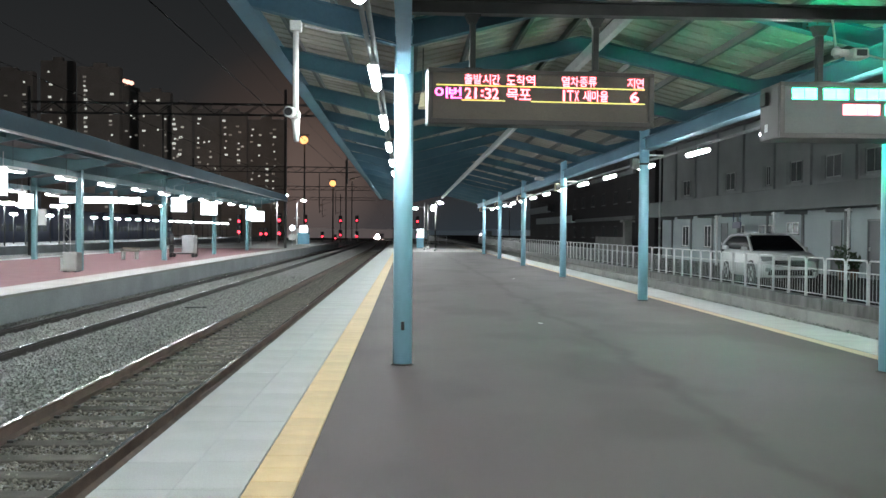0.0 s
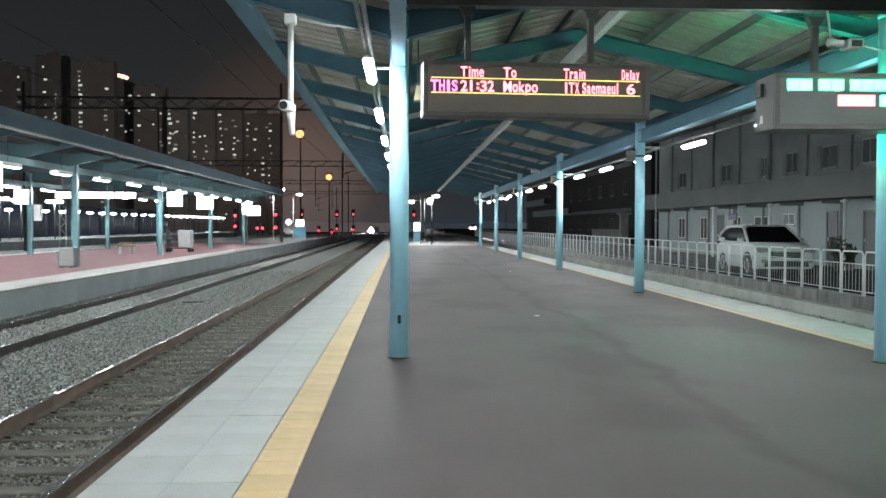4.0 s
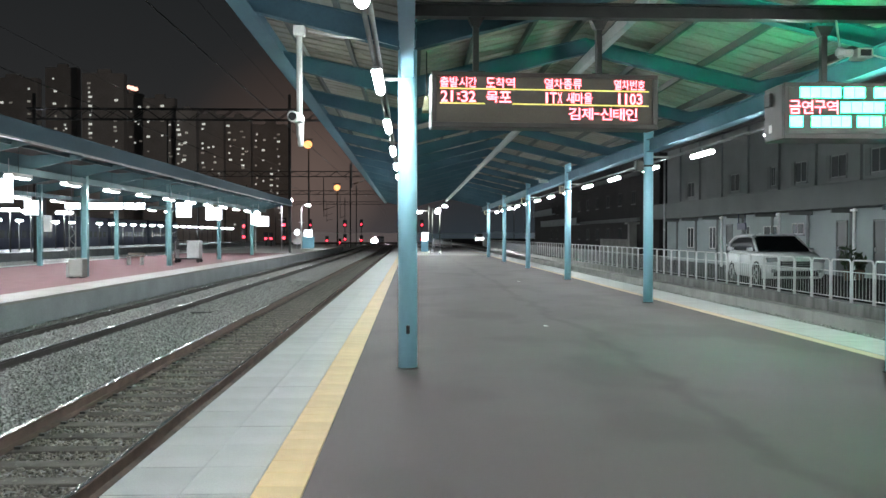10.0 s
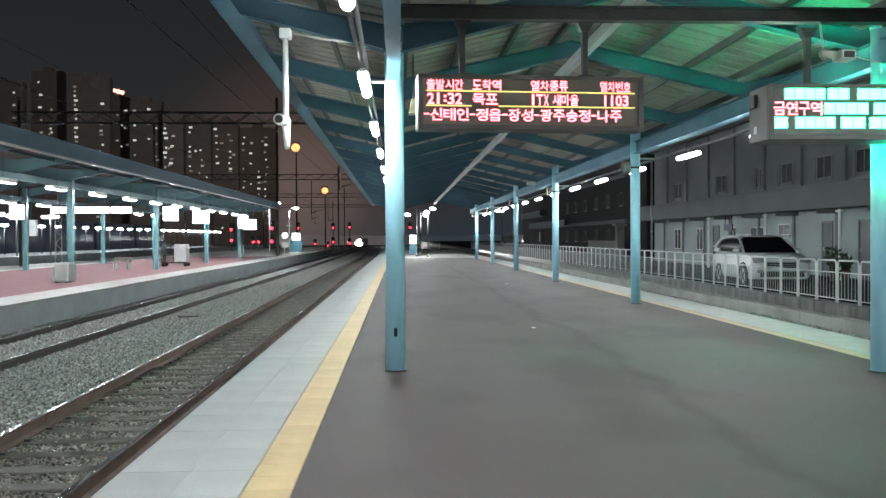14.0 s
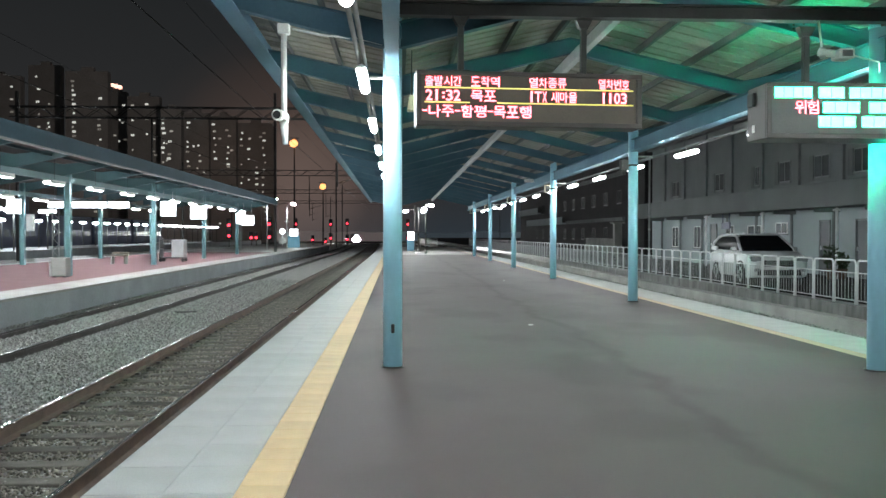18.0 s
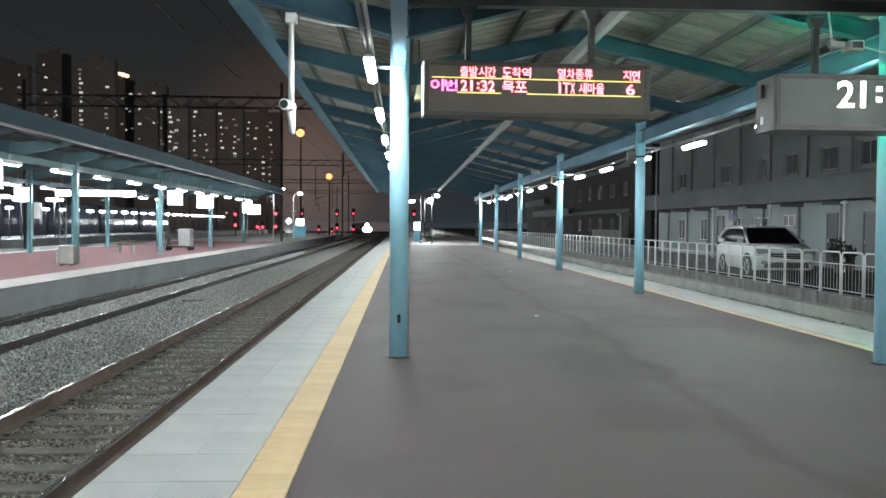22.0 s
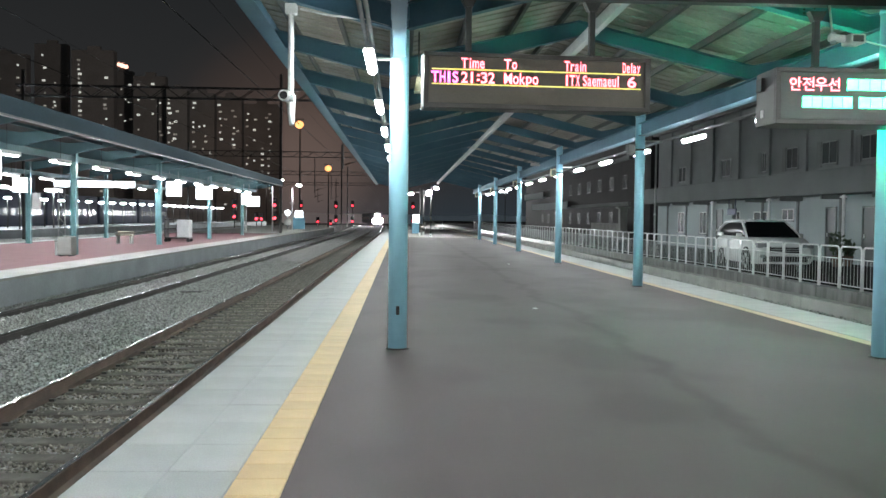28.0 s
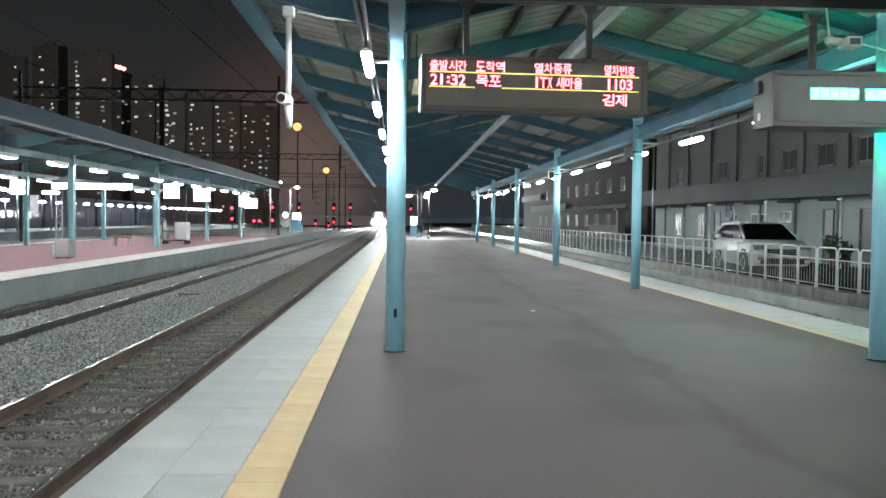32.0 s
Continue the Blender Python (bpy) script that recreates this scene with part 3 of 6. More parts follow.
for x, y0 in ((COL_L - .31, 5.58), (COL_R + .49, 2.2)):
    for i in range(-10, 16):
        m = TILT @ pose(x, y0 + 3.75 * i, LAMP_Z)
        if first:
            lamp.matrix_basis, first = m, False
        else:
            copy_thing(lamp, m)
    cond = thing("lamp_conduit", "white lighting conduit running along the column row", "conduit", at=TILT)
    for d in (-.028, .028):
        part("pipe", tube(bmesh.new(), (x + d, ROOF_Y0, LAMP_Z + .125), (x + d, ROOF_Y1, LAMP_Z + .125), .022, 10), M_CONDUIT, cond, "grey steel conduit")
    for k in range(-4, 6):
        c, dy = (COL_L, .05) if x < MID else (COL_R, -.5)
        part("bracket", tube(bmesh.new(), (x, COL_Y0 + BAY * k + dy, LAMP_Z + .13), (c, COL_Y0 + BAY * k + dy, LAMP_Z + .13), .02, 8), M_WHITE, cond)

# ---- train displays ----
def letters(body, size, material, extrude=0.006):
    """A line of writing as a mesh in the xz plane, its left end at the origin."""
    cu = bpy.data.curves.new("letters", "FONT")
    cu.body, cu.size, cu.extrude, cu.offset = body, size, extrude, 0.014
    ob = bpy.data.objects.new("letters", cu)
    scene.collection.objects.link(ob)
    bpy.context.view_layer.update()
    me = bpy.data.meshes.new_from_object(ob.evaluated_get(bpy.context.evaluated_depsgraph_get()))
    bpy.data.objects.remove(ob)
    bpy.data.curves.remove(cu)
    me.transform(Matrix.Rotation(math.pi / 2, 4, "X"))
    me.materials.clear()
    me.materials.append(material)
    return me


def fit_text(body, x0, x1, z0, z1, material, parent, name="writing", y=-0.012):
    """Writing stretched into the box x0..x1, z0..z1 of its board."""
    me = letters(body, 1.0, material)
    co = np.empty(len(me.vertices) * 3)
    me.vertices.foreach_get("co", co)
    co = co.reshape(-1, 3)
    lo, hi = co.min(0), co.max(0)
    co[:, 0] = x0 + (co[:, 0] - lo[0]) / (hi[0] - lo[0]) * (x1 - x0)
    co[:, 2] = z0 + (co[:, 2] - lo[2]) / (hi[2] - lo[2]) * (z1 - z0)
    co[:, 1] *= 0.006
    me.vertices.foreach_set("co", co.ravel())
    me.update()
    return part(name, me, None, parent, at=pose(0, y, 0))


BW, BH, BD = 2.39, 0.565, 0.28


def display(label, at, screen=None, deep=BD):
    d = thing("departure_display", label, "display board", at=at)
    part("housing", B((0, 0.006, 0, BW, deep, BH), bev=.012), M_HOUSING, d, "grey-brown metal housing")
    for a in ((0, -.03, 0, BW, .006, .05), (0, -.03, BH - .045, BW, .006, BH), (0, -.03, .05, .05, .006, BH - .045), (BW - .06, -.03, .05, BW, .006, BH - .045)):
        part("bezel", B(a, bev=.006), M_HOUSING, d)
    part("screen", B((.045, -.004, .045, BW - .055, .005, BH - .04)), screen or M_SCREEN, d, "unlit part of the LED screen")
    part("back_screen", B((.07, deep + .001, .045, BW - .08, deep + .008, BH - .04)), screen or M_SCREEN, d)
    for x in (.48, 1.80):
        part("hanging_post", B((x - .030, .12, BH - .005, x + .030, .19, BH + .60), bev=.006), M_DARK, d)
        part("post_foot", B((x - .09, .07, BH, x + .09, .24, BH + .03), bev=.006), M_DARK, d)
        part("gusset", prism(bmesh.new(), [(x - .09, BH + .60), (x - .04, BH + .50), (x + .04, BH + .50), (x + .09, BH + .60)], .11, .20), M_DARK, d)
    return d


disp = display("hanging LED departure display with lit red writing", pose(.277, 8.88, 2.634, 0, 0, 4))
SX = BW / 402.0          # one mark of the display's raster


def u(x):
    return (x - 764.0) * SX


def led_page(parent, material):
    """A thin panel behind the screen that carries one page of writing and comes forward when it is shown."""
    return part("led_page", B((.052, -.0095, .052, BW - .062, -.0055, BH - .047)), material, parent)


def spell(word, a, b, zz, material, parent, x_of):
    """A word letter by letter, each in its own cell between a and b."""
    cells = [.40 if ch in ":il" else .35 if ch == " " else .85 if ch in "mMT" else .62 if ch.isascii() else 1.0 for ch in word]
    x = float(a)
    for ch, cell in zip(word, cells):
        w = (b - a + 2) * cell / sum(cells)
        if ch == ":":
            for dz in (.22, .62):
                part("colon_dot", B((x_of(x + w * .25), -.015, zz[0] + (zz[1] - zz[0]) * dz, x_of(x + w * .75), -.006, zz[0] + (zz[1] - zz[0]) * (dz + .18))), material, parent)
        elif ch != " ":
            lo, hi = (.28, .58) if ch == "1" else (.22, .62) if ch in "ilI" else (0, 1 - 1.6 / w)
            top = zz[0] + (zz[1] - zz[0]) * (.74 if ch in "aemnoprsuy" else 1)
            fit_text(ch, x_of(x + w * lo), x_of(x + w * hi), zz[0] - ((zz[1] - zz[0]) * .22 if ch in "py" else 0), top, material, parent, "letter")
        x += w


ROW1, ROW2 = (.407, .512), (.257, .371)
HANGUL, LATIN, STOPS = (led_page(disp, M_SCREEN) for _ in range(3))
for page, words in (
        (HANGUL, (("출발시간", 827, 889, ROW1), ("도착역", 901, 951, ROW1), ("열차종류", 999, 1061, ROW1), ("지연", 1117, 1147, ROW1), ("이번", 776, 822, ROW2), ("21:32", 828, 887, ROW2), ("목포", 901, 944, ROW2), ("ITX 새마을", 999, 1082, ROW2), ("6", 1123, 1138, ROW2))),
        (LATIN, (("Time", 829, 869, ROW1), ("To", 904, 926, ROW1), ("Train", 1011, 1049, ROW1), ("Delay", 1116, 1147, ROW1), ("THIS", 777, 823, ROW2), ("21:32", 829, 887, ROW2), ("Mokpo", 904, 964, ROW2), ("ITX Saemaeul", 1012, 1109, ROW2), ("6", 1125, 1140, ROW2))),
        (STOPS, (("출발시간", 779, 842, ROW1), ("도착역", 859, 909, ROW1), ("열차종류", 962, 1028, ROW1), ("열차번호", 1087, 1142, ROW1), ("21:32", 780, 840, ROW2), ("목포", 859, 903, ROW2), ("ITX 새마을", 962, 1047, ROW2), ("1103", 1091, 1138, ROW2)))):
    for word, a, b, zz in words:
        spell(word, a, b, zz, M_PINK_LED if word in ("이번", "THIS") else M_RED_LED, page, u)
for page, rules in ((HANGUL, ((.388, 778, 1149), (.237, 822, 899), (.237, 944, 1149))), (LATIN, ((.388, 778, 1149), (.237, 778, 1149))), (STOPS, ((.388, 778, 1150), (.237, 778, 857), (.237, 905, 1150)))):
    for z, a, b in rules:
        part("yellow_rule", B((u(a), -.014, z, u(b), -.005, z + .012)), M_YEL_LED, page)
STRIP = []
px = 0.0
for ch in "김제-신태인-정읍-장성-광주송정-나주-함평-목포행":
    wdt = 23.0 if ch != "-" else 11.0
    STRIP.append((fit_text(ch, 0, (wdt - 2) * SX, .091 if ch != "-" else .148, .215 if ch != "-" else .163, M_RED_LED, disp, "scrolling_letter", y=0), px, wdt))
    px += wdt

disp2 = display("hanging LED notice display with glowing green writing", pose(3.825, 8.62, 2.497, 0, 0, 0), M_SCREEN_GREY, .47)


def v(x):
    return (x - 1369.0) * .00576


# the notices in turn: rows of writing, each from its top edge down, in words or in blocks of (start, end, letters)
NOTICES = (
    ((.05, "G", ((1391, 1436, 2), (1447, 1493, 2), (1504, 1590, 4), (1600, 1740, 6))), (.205, "R", ((1482, 1550, 3),)), (.205, "G", ((1558, 1700, 6),))),
    ((.07, "W", ((1397, 1433, 2), (1440, 1516, 3))), (.07, "G", ((1527, 1600, 3), (1610, 1740, 6))), (.255, "W", ((1448, 1508, 3),)), (.255, "G", ((1527, 1660, 6),))),
    ((.03, "G", ((1398, 1472, 4), (1476, 1515, 2), (1530, 1640, 5), (1650, 1750, 5))), (.18, "R", ("금연구역", 1379, 1466)), (.18, "G", ((1470, 1550, 4), (1560, 1650, 5), (1655, 1750, 5))), (.325, "G", ((1380, 1404, 1), (1418, 1490, 4), (1500, 1545, 2), (1552, 1750, 9)))),
    ((.03, "G", ((1383, 1452, 4), (1463, 1510, 2), (1519, 1640, 6), (1650, 1750, 5))), (.18, "R", ("위험", 1420, 1463)), (.18, "G", ((1471, 1538, 3), (1555, 1740, 8))), (.325, "G", ((1463, 1531, 3), (1542, 1740, 9)))),
    ((.06, "C", ("21:", 1480, 1564)),),
    ((.095, "R", ("안전우선", 1394, 1484)), (.095, "G", ((1497, 1600, 5), (1612, 1740, 6))), (.275, "G", ((1417, 1508, 5), (1519, 1690, 8)))),
    ((.16, "G", ((1437, 1524, 5), (1536, 1690, 8))),),
)
LED = {"G": M_GREEN_LED, "R": M_RED_LED, "W": M_WARM_LED, "C": M_WARM_LED}
NOTICE_PAGES = []
for rows in NOTICES:
    front, back = led_page(disp2, M_SCREEN_GREY), part("back_led_page", B((.075, .47 + .0095, .05, BW - .085, .47 + .0125, BH - .045)), M_SCREEN_GREY, disp2)
    NOTICE_PAGES.append((front, back))
    # always-lit bar on the unseen back, added for the rafters' green cast
    part("writing_bar", B((.12, .47 + .0125, .44, 2.28, .47 + .016, .515)), M_GREEN_SPILL, back)
    for top, tone, words in rows:
        z1 = BH - top
        z0 = z1 - (.27 if tone == "C" else .135)
        if isinstance(words[0], str):
            spell(words[0], words[1], words[2], (z0, z1), LED[tone], front, v)
            part("writing_bar", B((v(words[1]), .47 + .0125, z0 * .7 + .03, v(words[2]), .47 + .0158, z1 * .7 - .03)), LED[tone], back)
            continue
        for a, b, n in words:
            w = (b - a) / n
            for i in range(n):
                part("writing_bar", B((v(a + w * i + .5), -.014, z0 + .012, v(a + w * (i + 1) - .5), -.006, z1 - .012), bev=.003), LED[tone], front)
            part("writing_bar", B((v(a), .47 + .0125, z0 * .7 + .02, v(b), .47 + .0158, z1 * .7 - .02)), M_GREEN_SPILL if tone == "G" else LED[tone], back)
part("side_box", B((-.035, .26, .36, .006, .40, .50), bev=.008), M_DARK, disp2, "small dark box on the case's side")
part("label_plate", B((-.004, .27, .09, .003, .34, .17)), M_WHITE, disp2)
tri = ibeam(bmesh.new(), ((COL_L - .1, 3.79, 3.94), (COL_R + .1, 3.79, 3.94)), half=.07, flange=.015)
for c, y in ((COL_L, COL_Y0), (COL_R, COL_Y0 - .55)):
    part("beam_stub", B((c - .05, 9.121, 3.80, c + .05, y, 3.93)), M_DARK, canopy)
part("display_beam", tri, M_DARK, canopy, "dark steel cross beam carrying the displays", at=pose(0, 9.05, 0))

# ---- the fence ----
PW, PH = 1.05, 1.05
panel = thing("fence_panel", "stainless tubular barrier panel with upright bars", "fence", "barrier panels along the yard")
hw = PW / 2 - .045
loop = [(0, -hw, -.0), (0, -hw, PH - .10)] + [(0, -hw + .10 - .10 * math.cos(a), PH - .10 + .10 * math.sin(a)) for a in (.4, .8, 1.2, 1.57)] + [(0, hw - .10 + .10 * math.sin(a), PH - .10 + .10 * math.cos(a)) for a in (.4, .8, 1.2, 1.57)] + [(0, hw, 0)]
part("frame", pipe(bmesh.new(), loop, .022, 8), M_STEEL, panel)
for z in (.10, PH - .30):
    part("cross_rail", tube(bmesh.new(), (0, -hw, z), (0, hw, z), .013, 8), M_STEEL, panel)
BAR_ME = mesh_of("bar", tube(bmesh.new(), (0, 0, .10), (0, 0, PH - .30), .0085, 6), M_GALV)
for i in range(5):
    part("bar", BAR_ME, None, panel, at=pose(0, -hw + (i + 1) * 2 * hw / 6, 0))
panel.matrix_basis = pose(FENCE_X, 14.03, YARD_Z)
for i in range(1, 110):
    copy_thing(panel, pose(FENCE_X, 14.03 + PW * i, YARD_Z))

# ---- the grey building ----
BX = 17.6
house = thing("station_building", "two-storey grey rendered railway building with a long walkway canopy", "building")
# difference in light between the storeys is put into the two wall tones
part("wall", B((BX, 12, 2.95, BX + 9, 58.5, 7.2)), M_RENDER, house, "grey rendered upper wall")
part("wall", B((BX, 12, YARD_Z, BX + 9, 58.5, 2.948)), M_RENDER_PALE, house, "paler rendered lower wall")
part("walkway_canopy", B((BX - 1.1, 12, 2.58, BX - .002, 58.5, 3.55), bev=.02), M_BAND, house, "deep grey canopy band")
part("roof", B((BX - .35, 11.6, 7.2, BX + 9.3, 58.9, 7.45), bev=.02), M_DARK, house)



def bearing(x, y, d):
    """A place d metres along the tracks on a given bearing from the eye."""
    side = (x - 784) / 1530
    c, n = math.cos(radians(2.10)), math.sin(radians(2.10))
    ahead = c - side * n
    return (.064 + (side * c + n) / ahead * d, d, 1.52 + (418 - y) / 1530 * d / ahead)


# building: pilasters, windows, doors, pipes
def framed(parent, name, y, w, z0, z1, frame_mat, x=None, panes=2, label="", pane=None):
    """A window in a wall that faces -x: frame, panes and sill."""
    x = BX if x is None else x
    wd = part(name, B((x - .03, y - w / 2, z0, x + .02, y + w / 2, z0 + .05), (x - .03, y - w / 2, z1 - .05, x + .02, y + w / 2, z1), (x - .03, y - w / 2, z0 + .05, x + .02, y - w / 2 + .05, z1 - .05), (x - .03, y + w / 2 - .05, z0 + .05, x + .02, y + w / 2, z1 - .05), (x - .03, y - .025, z0 + .05, x + .02, y + .025, z1 - .05)), frame_mat, parent, label)
    for i in range(panes):
        a = y - w / 2 + .05 + i * (w / 2 - .025)
        part("pane", B((x - .012, a, z0 + .05, x - .004, a + w / 2 - .075, z1 - .05)), pane or M_GLASS, wd)
    part("sill", B((x - .08, y - w / 2 - .05, z0 - .05, x - .004, y + w / 2 + .05, z0 - .002)), M_RENDER, wd)
    return wd


M_FRAME = surface("dull_window_frame", (0.24, 0.25, 0.25), (0.19, 0.20, 0.20), rough=0.6, scale=3, fine=30, bump=0)
for y, w in ((16.9, 1.2), (20.6, 1.2), (24.3, 1.2), (28.1, 1.2), (31.7, 1.2), (34.8, 1.3), (38.2, 1.15), (41.2, .5), (46.1, 1.3), (53.4, 1.3)):
    framed(house, "window", y, w, 3.88, 4.82, M_FRAME)
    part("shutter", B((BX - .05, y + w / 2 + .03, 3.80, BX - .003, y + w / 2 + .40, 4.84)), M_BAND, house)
for k in range(12):
    y = 14.30 + 3.75 * k
    part("pilaster", B((BX - .10, y - .09, 3.552, BX - .002, y + .09, 7.19)), M_RENDER, house)
    part("pilaster", B((BX - .06, y + .6, YARD_Z, BX - .002, y + .78, 2.578)), M_RENDER, house)
    part("canopy_bracket", B((BX - 1.0, y + .32, 2.40, BX - .002, y + .44, 2.578)), M_RENDER, house)
for y, w, z0, z1 in ((53.5, 1.2, .73, 2.0), (49.55, 1.1, .73, 2.0), (38.5, 1.2, 1.55, 2.07), (41.5, 1.6, 1.15, 1.97), (44.5, .9, 1.15, 2.0), (27.2, 1.2, .9, 2.0)):
    framed(house, "window", y, w, z0, z1, M_WHITE)
M_DOOR = surface("dark_door_paint", (0.05, 0.055, 0.06), (0.035, 0.04, 0.045), rough=0.4)
for y, w in ((34.5, .75), (31.6, .85), (46.9, .8), (24.2, 1.0)):
    d = part("door", B((BX - .02, y - w / 2, YARD_Z + .02, BX - .003, y + w / 2, 2.05)), M_DOOR, house, "dark closed door")
    part("door_frame", B((BX - .05, y - w / 2 - .07, YARD_Z + .002, BX - .003, y - w / 2 - .002, 2.12), (BX - .05, y + w / 2 + .002, YARD_Z + .002, BX - .003, y + w / 2 + .07, 2.12), (BX - .05, y - w / 2 - .002, 2.052, BX - .003, y + w / 2 + .002, 2.12)), M_RENDER, d)
    part("handle", B((BX - .07, y + w * .36, .9, BX - .022, y + w * .40, 1.05), bev=.006), M_STEEL, d)
for y in (45.0, 37.9, 31.38, 24.8):
    dp = part("drain_pipe", tube(bmesh.new(), (BX - 1.15, y, YARD_Z), (BX - 1.15, y, 2.52), .055, 12), M_PIPE_GLINT, house, "bright steel drain pipe")
    part("pipe_collar", B((BX - 1.22, y - .18, 2.40, BX - 1.102, y + .18, 2.48)), M_STEEL, dp)
sign = solid("hanging_sign", B((BX - .9, 42.4, 1.80, BX - .85, 43.5, 2.12), (BX - .89, 42.5, 2.11, BX - .86, 42.54, 2.58), (BX - .89, 43.35, 2.11, BX - .86, 43.39, 2.58)), surface("navy_sign_paint", (0.012, 0.022, 0.085), rough=0.4), "small navy sign hung under the walkway canopy", "sign")
# pole at the building's end
pole = thing("drain_post", "slim grey metal pole beside the building", "pole")
part("shaft", tube(bmesh.new(), (16.3, 54.8, YARD_Z), (16.3, 54.8, 6.5), .06, 12), M_GALV, pole)
part("band", tube(bmesh.new(), (16.3, 54.8, 1.8), (16.3, 54.8, 1.9), .075, 12), M_STEEL, pole)


# ---- potted shrub ----
def leaves(bm, centre, radius, count, size, seed):
    rnd = random.Random(seed)
    for i in range(count):
        while True:
            d = Vector((rnd.uniform(-1, 1), rnd.uniform(-1, 1), rnd.uniform(-1, 1)))
            if .1 < d.length < 1:
                break
        c = Vector(centre) + Vector((d.x * radius[0], d.y * radius[1], d.z * radius[2]))
        q = Euler((rnd.uniform(0, 6), rnd.uniform(0, 6), rnd.uniform(0, 6))).to_matrix()
        s = size * rnd.uniform(.6, 1.3)
        vs = [bm.verts.new(c + q @ Vector(v)) for v in ((0, -s, 0), (s * .4, 0, s * .12), (0, s, 0), (-s * .4, 0, s * .12))]
        bm.faces.new(vs)
    return bm


M_LEAF = surface("dark_leaf", (0.05, 0.085, 0.035), (0.03, 0.05, 0.02), rough=0.5, scale=3, fine=20, bump=0)
M_POT = surface("clay_pot", (0.16, 0.10, 0.07), rough=0.8)
for bx_, d, sz in ((1504, 31.0, 1.0), (1522, 31.4, .75)):
    x = bearing(bx_, 418, d)[0]
    pl = thing("potted_shrub", "round dark green shrub in a clay pot by the wall", "plant", "pots by the building", at=pose(x, d, YARD_Z))
    part("pot", tube(bmesh.new(), (0, 0, 0), (0, 0, .38), .16, 14, .22), M_POT, pl)
    part("stem", tube(bmesh.new(), (0, 0, .36), (0, 0, .75 * sz), .03, 8, .015), M_POT, pl)
    part("foliage", leaves(bmesh.new(), (0, 0, .86 * sz), (.34 * sz, .34 * sz, .42 * sz), 120, .11, int(d * 10)), M_LEAF, pl)


# ---- the parked car ----
def rounded(hw, z0, z1, y, r=.12, tuck=0.0):
    return [(-hw + r * .6, y, z0), (hw - r * .6, y, z0), (hw, y, z0 + r), (hw + tuck * 0, y, (z0 + z1) / 2), (hw - tuck, y, z1 - r), (hw - tuck - r, y, z1), (-hw + tuck + r, y, z1), (-hw + tuck, y, z1 - r), (-hw, y, (z0 + z1) / 2), (-hw, y, z0 + r)]


M_CARW = surface("white_car_paint", (0.66, 0.67, 0.68), (0.60, 0.61, 0.62), rough=0.34, scale=2, fine=40, bump=0)
M_TYRE = surface("tyre_rubber", (0.02, 0.02, 0.02), rough=0.8, bump=0.2)
M_BLACK = surface("black_plastic", (0.02, 0.02, 0.022), rough=0.35, bump=0.03)
M_TINT = surface("tinted_car_glass", (0.012, 0.013, 0.015), rough=0.3, bump=0, spec=0.02)
M_LENS = surface("clear_lens", (0.55, 0.57, 0.6), rough=0.08, metal=0.4, bump=0)
car = thing("parked_car", "white sport utility car parked nose-out behind the fence", "car", at=pose(12.45, 29.2, YARD_Z - .004, 0, 0, -5))
L = 2.36   # half length; the nose points to -y
body = bmesh.new()
sect(body, [rounded(.78, .42, .80, -L, .10), rounded(.90, .30, .98, -L + .12, .12), rounded(.95, .26, 1.08, -L + .6, .12, .02), rounded(.955, .26, 1.12, -L + 1.25, .12, .03), rounded(.955, .26, 1.12, 1.4, .12, .03), rounded(.94, .28, 1.14, L - .25, .14, .03), rounded(.84, .40, 1.10, L, .12, .02)])
part("body", body, M_CARW, car, "glossy white painted body")
cab = bmesh.new()
sect(cab, [rounded(.86, 1.10, 1.13, -L + 1.15, .01), rounded(.80, 1.10, 1.42, -L + 1.62, .05, .04), rounded(.76, 1.10, 1.61, -L + 2.15, .07, .09), rounded(.75, 1.10, 1.66, .4, .07, .09), rounded(.74, 1.10, 1.63, 1.7, .07, .09), rounded(.78, 1.10, 1.45, 2.18, .05, .05), rounded(.82, 1.10, 1.15, 2.30, .01)])
part("cabin", cab, M_TINT, car, "black tinted glass house")
roof = bmesh.new()
sect(roof, [rounded(.66, 1.585, 1.615, -L + 2.10, .01), rounded(.70, 1.57, 1.655, -L + 2.25, .03, .03), rounded(.70, 1.59, 1.69, .4, .03, .03), rounded(.70, 1.57, 1.665, 1.72, .03, .03), rounded(.68, 1.51, 1.53, 2.0, .01)])
part("roof", roof, M_CARW, car, "white roof panel")
for s in (-1, 1):
    part("front_pillar", pipe(bmesh.new(), [(s * .885, -L + 1.10, 1.10), (s * .80, -L + 1.66, 1.39), (s * .715, -L + 2.16, 1.61)], .045), M_CARW, car)
    part("roof_edge", pipe(bmesh.new(), [(s * .715, -L + 2.16, 1.61), (s * .725, .4, 1.645), (s * .715, 1.72, 1.62), (s * .80, 2.22, 1.37), (s * .86, 2.32, 1.12)], .045), M_CARW, car)
    part("rear_quarter", B((min(s * .78, s * .87), 1.75, 1.10, max(s * .78, s * .87), 2.25, 1.24), bev=.03), M_CARW, car)
ws = bmesh.new()
vs = [ws.verts.new(p) for p in ((-.80, -L + 1.20, 1.16), (.80, -L + 1.20, 1.16), (.64, -L + 2.10, 1.595), (-.64, -L + 2.10, 1.595))]
ws.faces.new(vs)
bmesh.ops.solidify(ws, geom=ws.faces[:], thickness=.012)
bmesh.ops.translate(ws, verts=ws.verts, vec=(0, -.045, .035))
part("windscreen", ws, M_TINT, car, "black tinted windscreen")
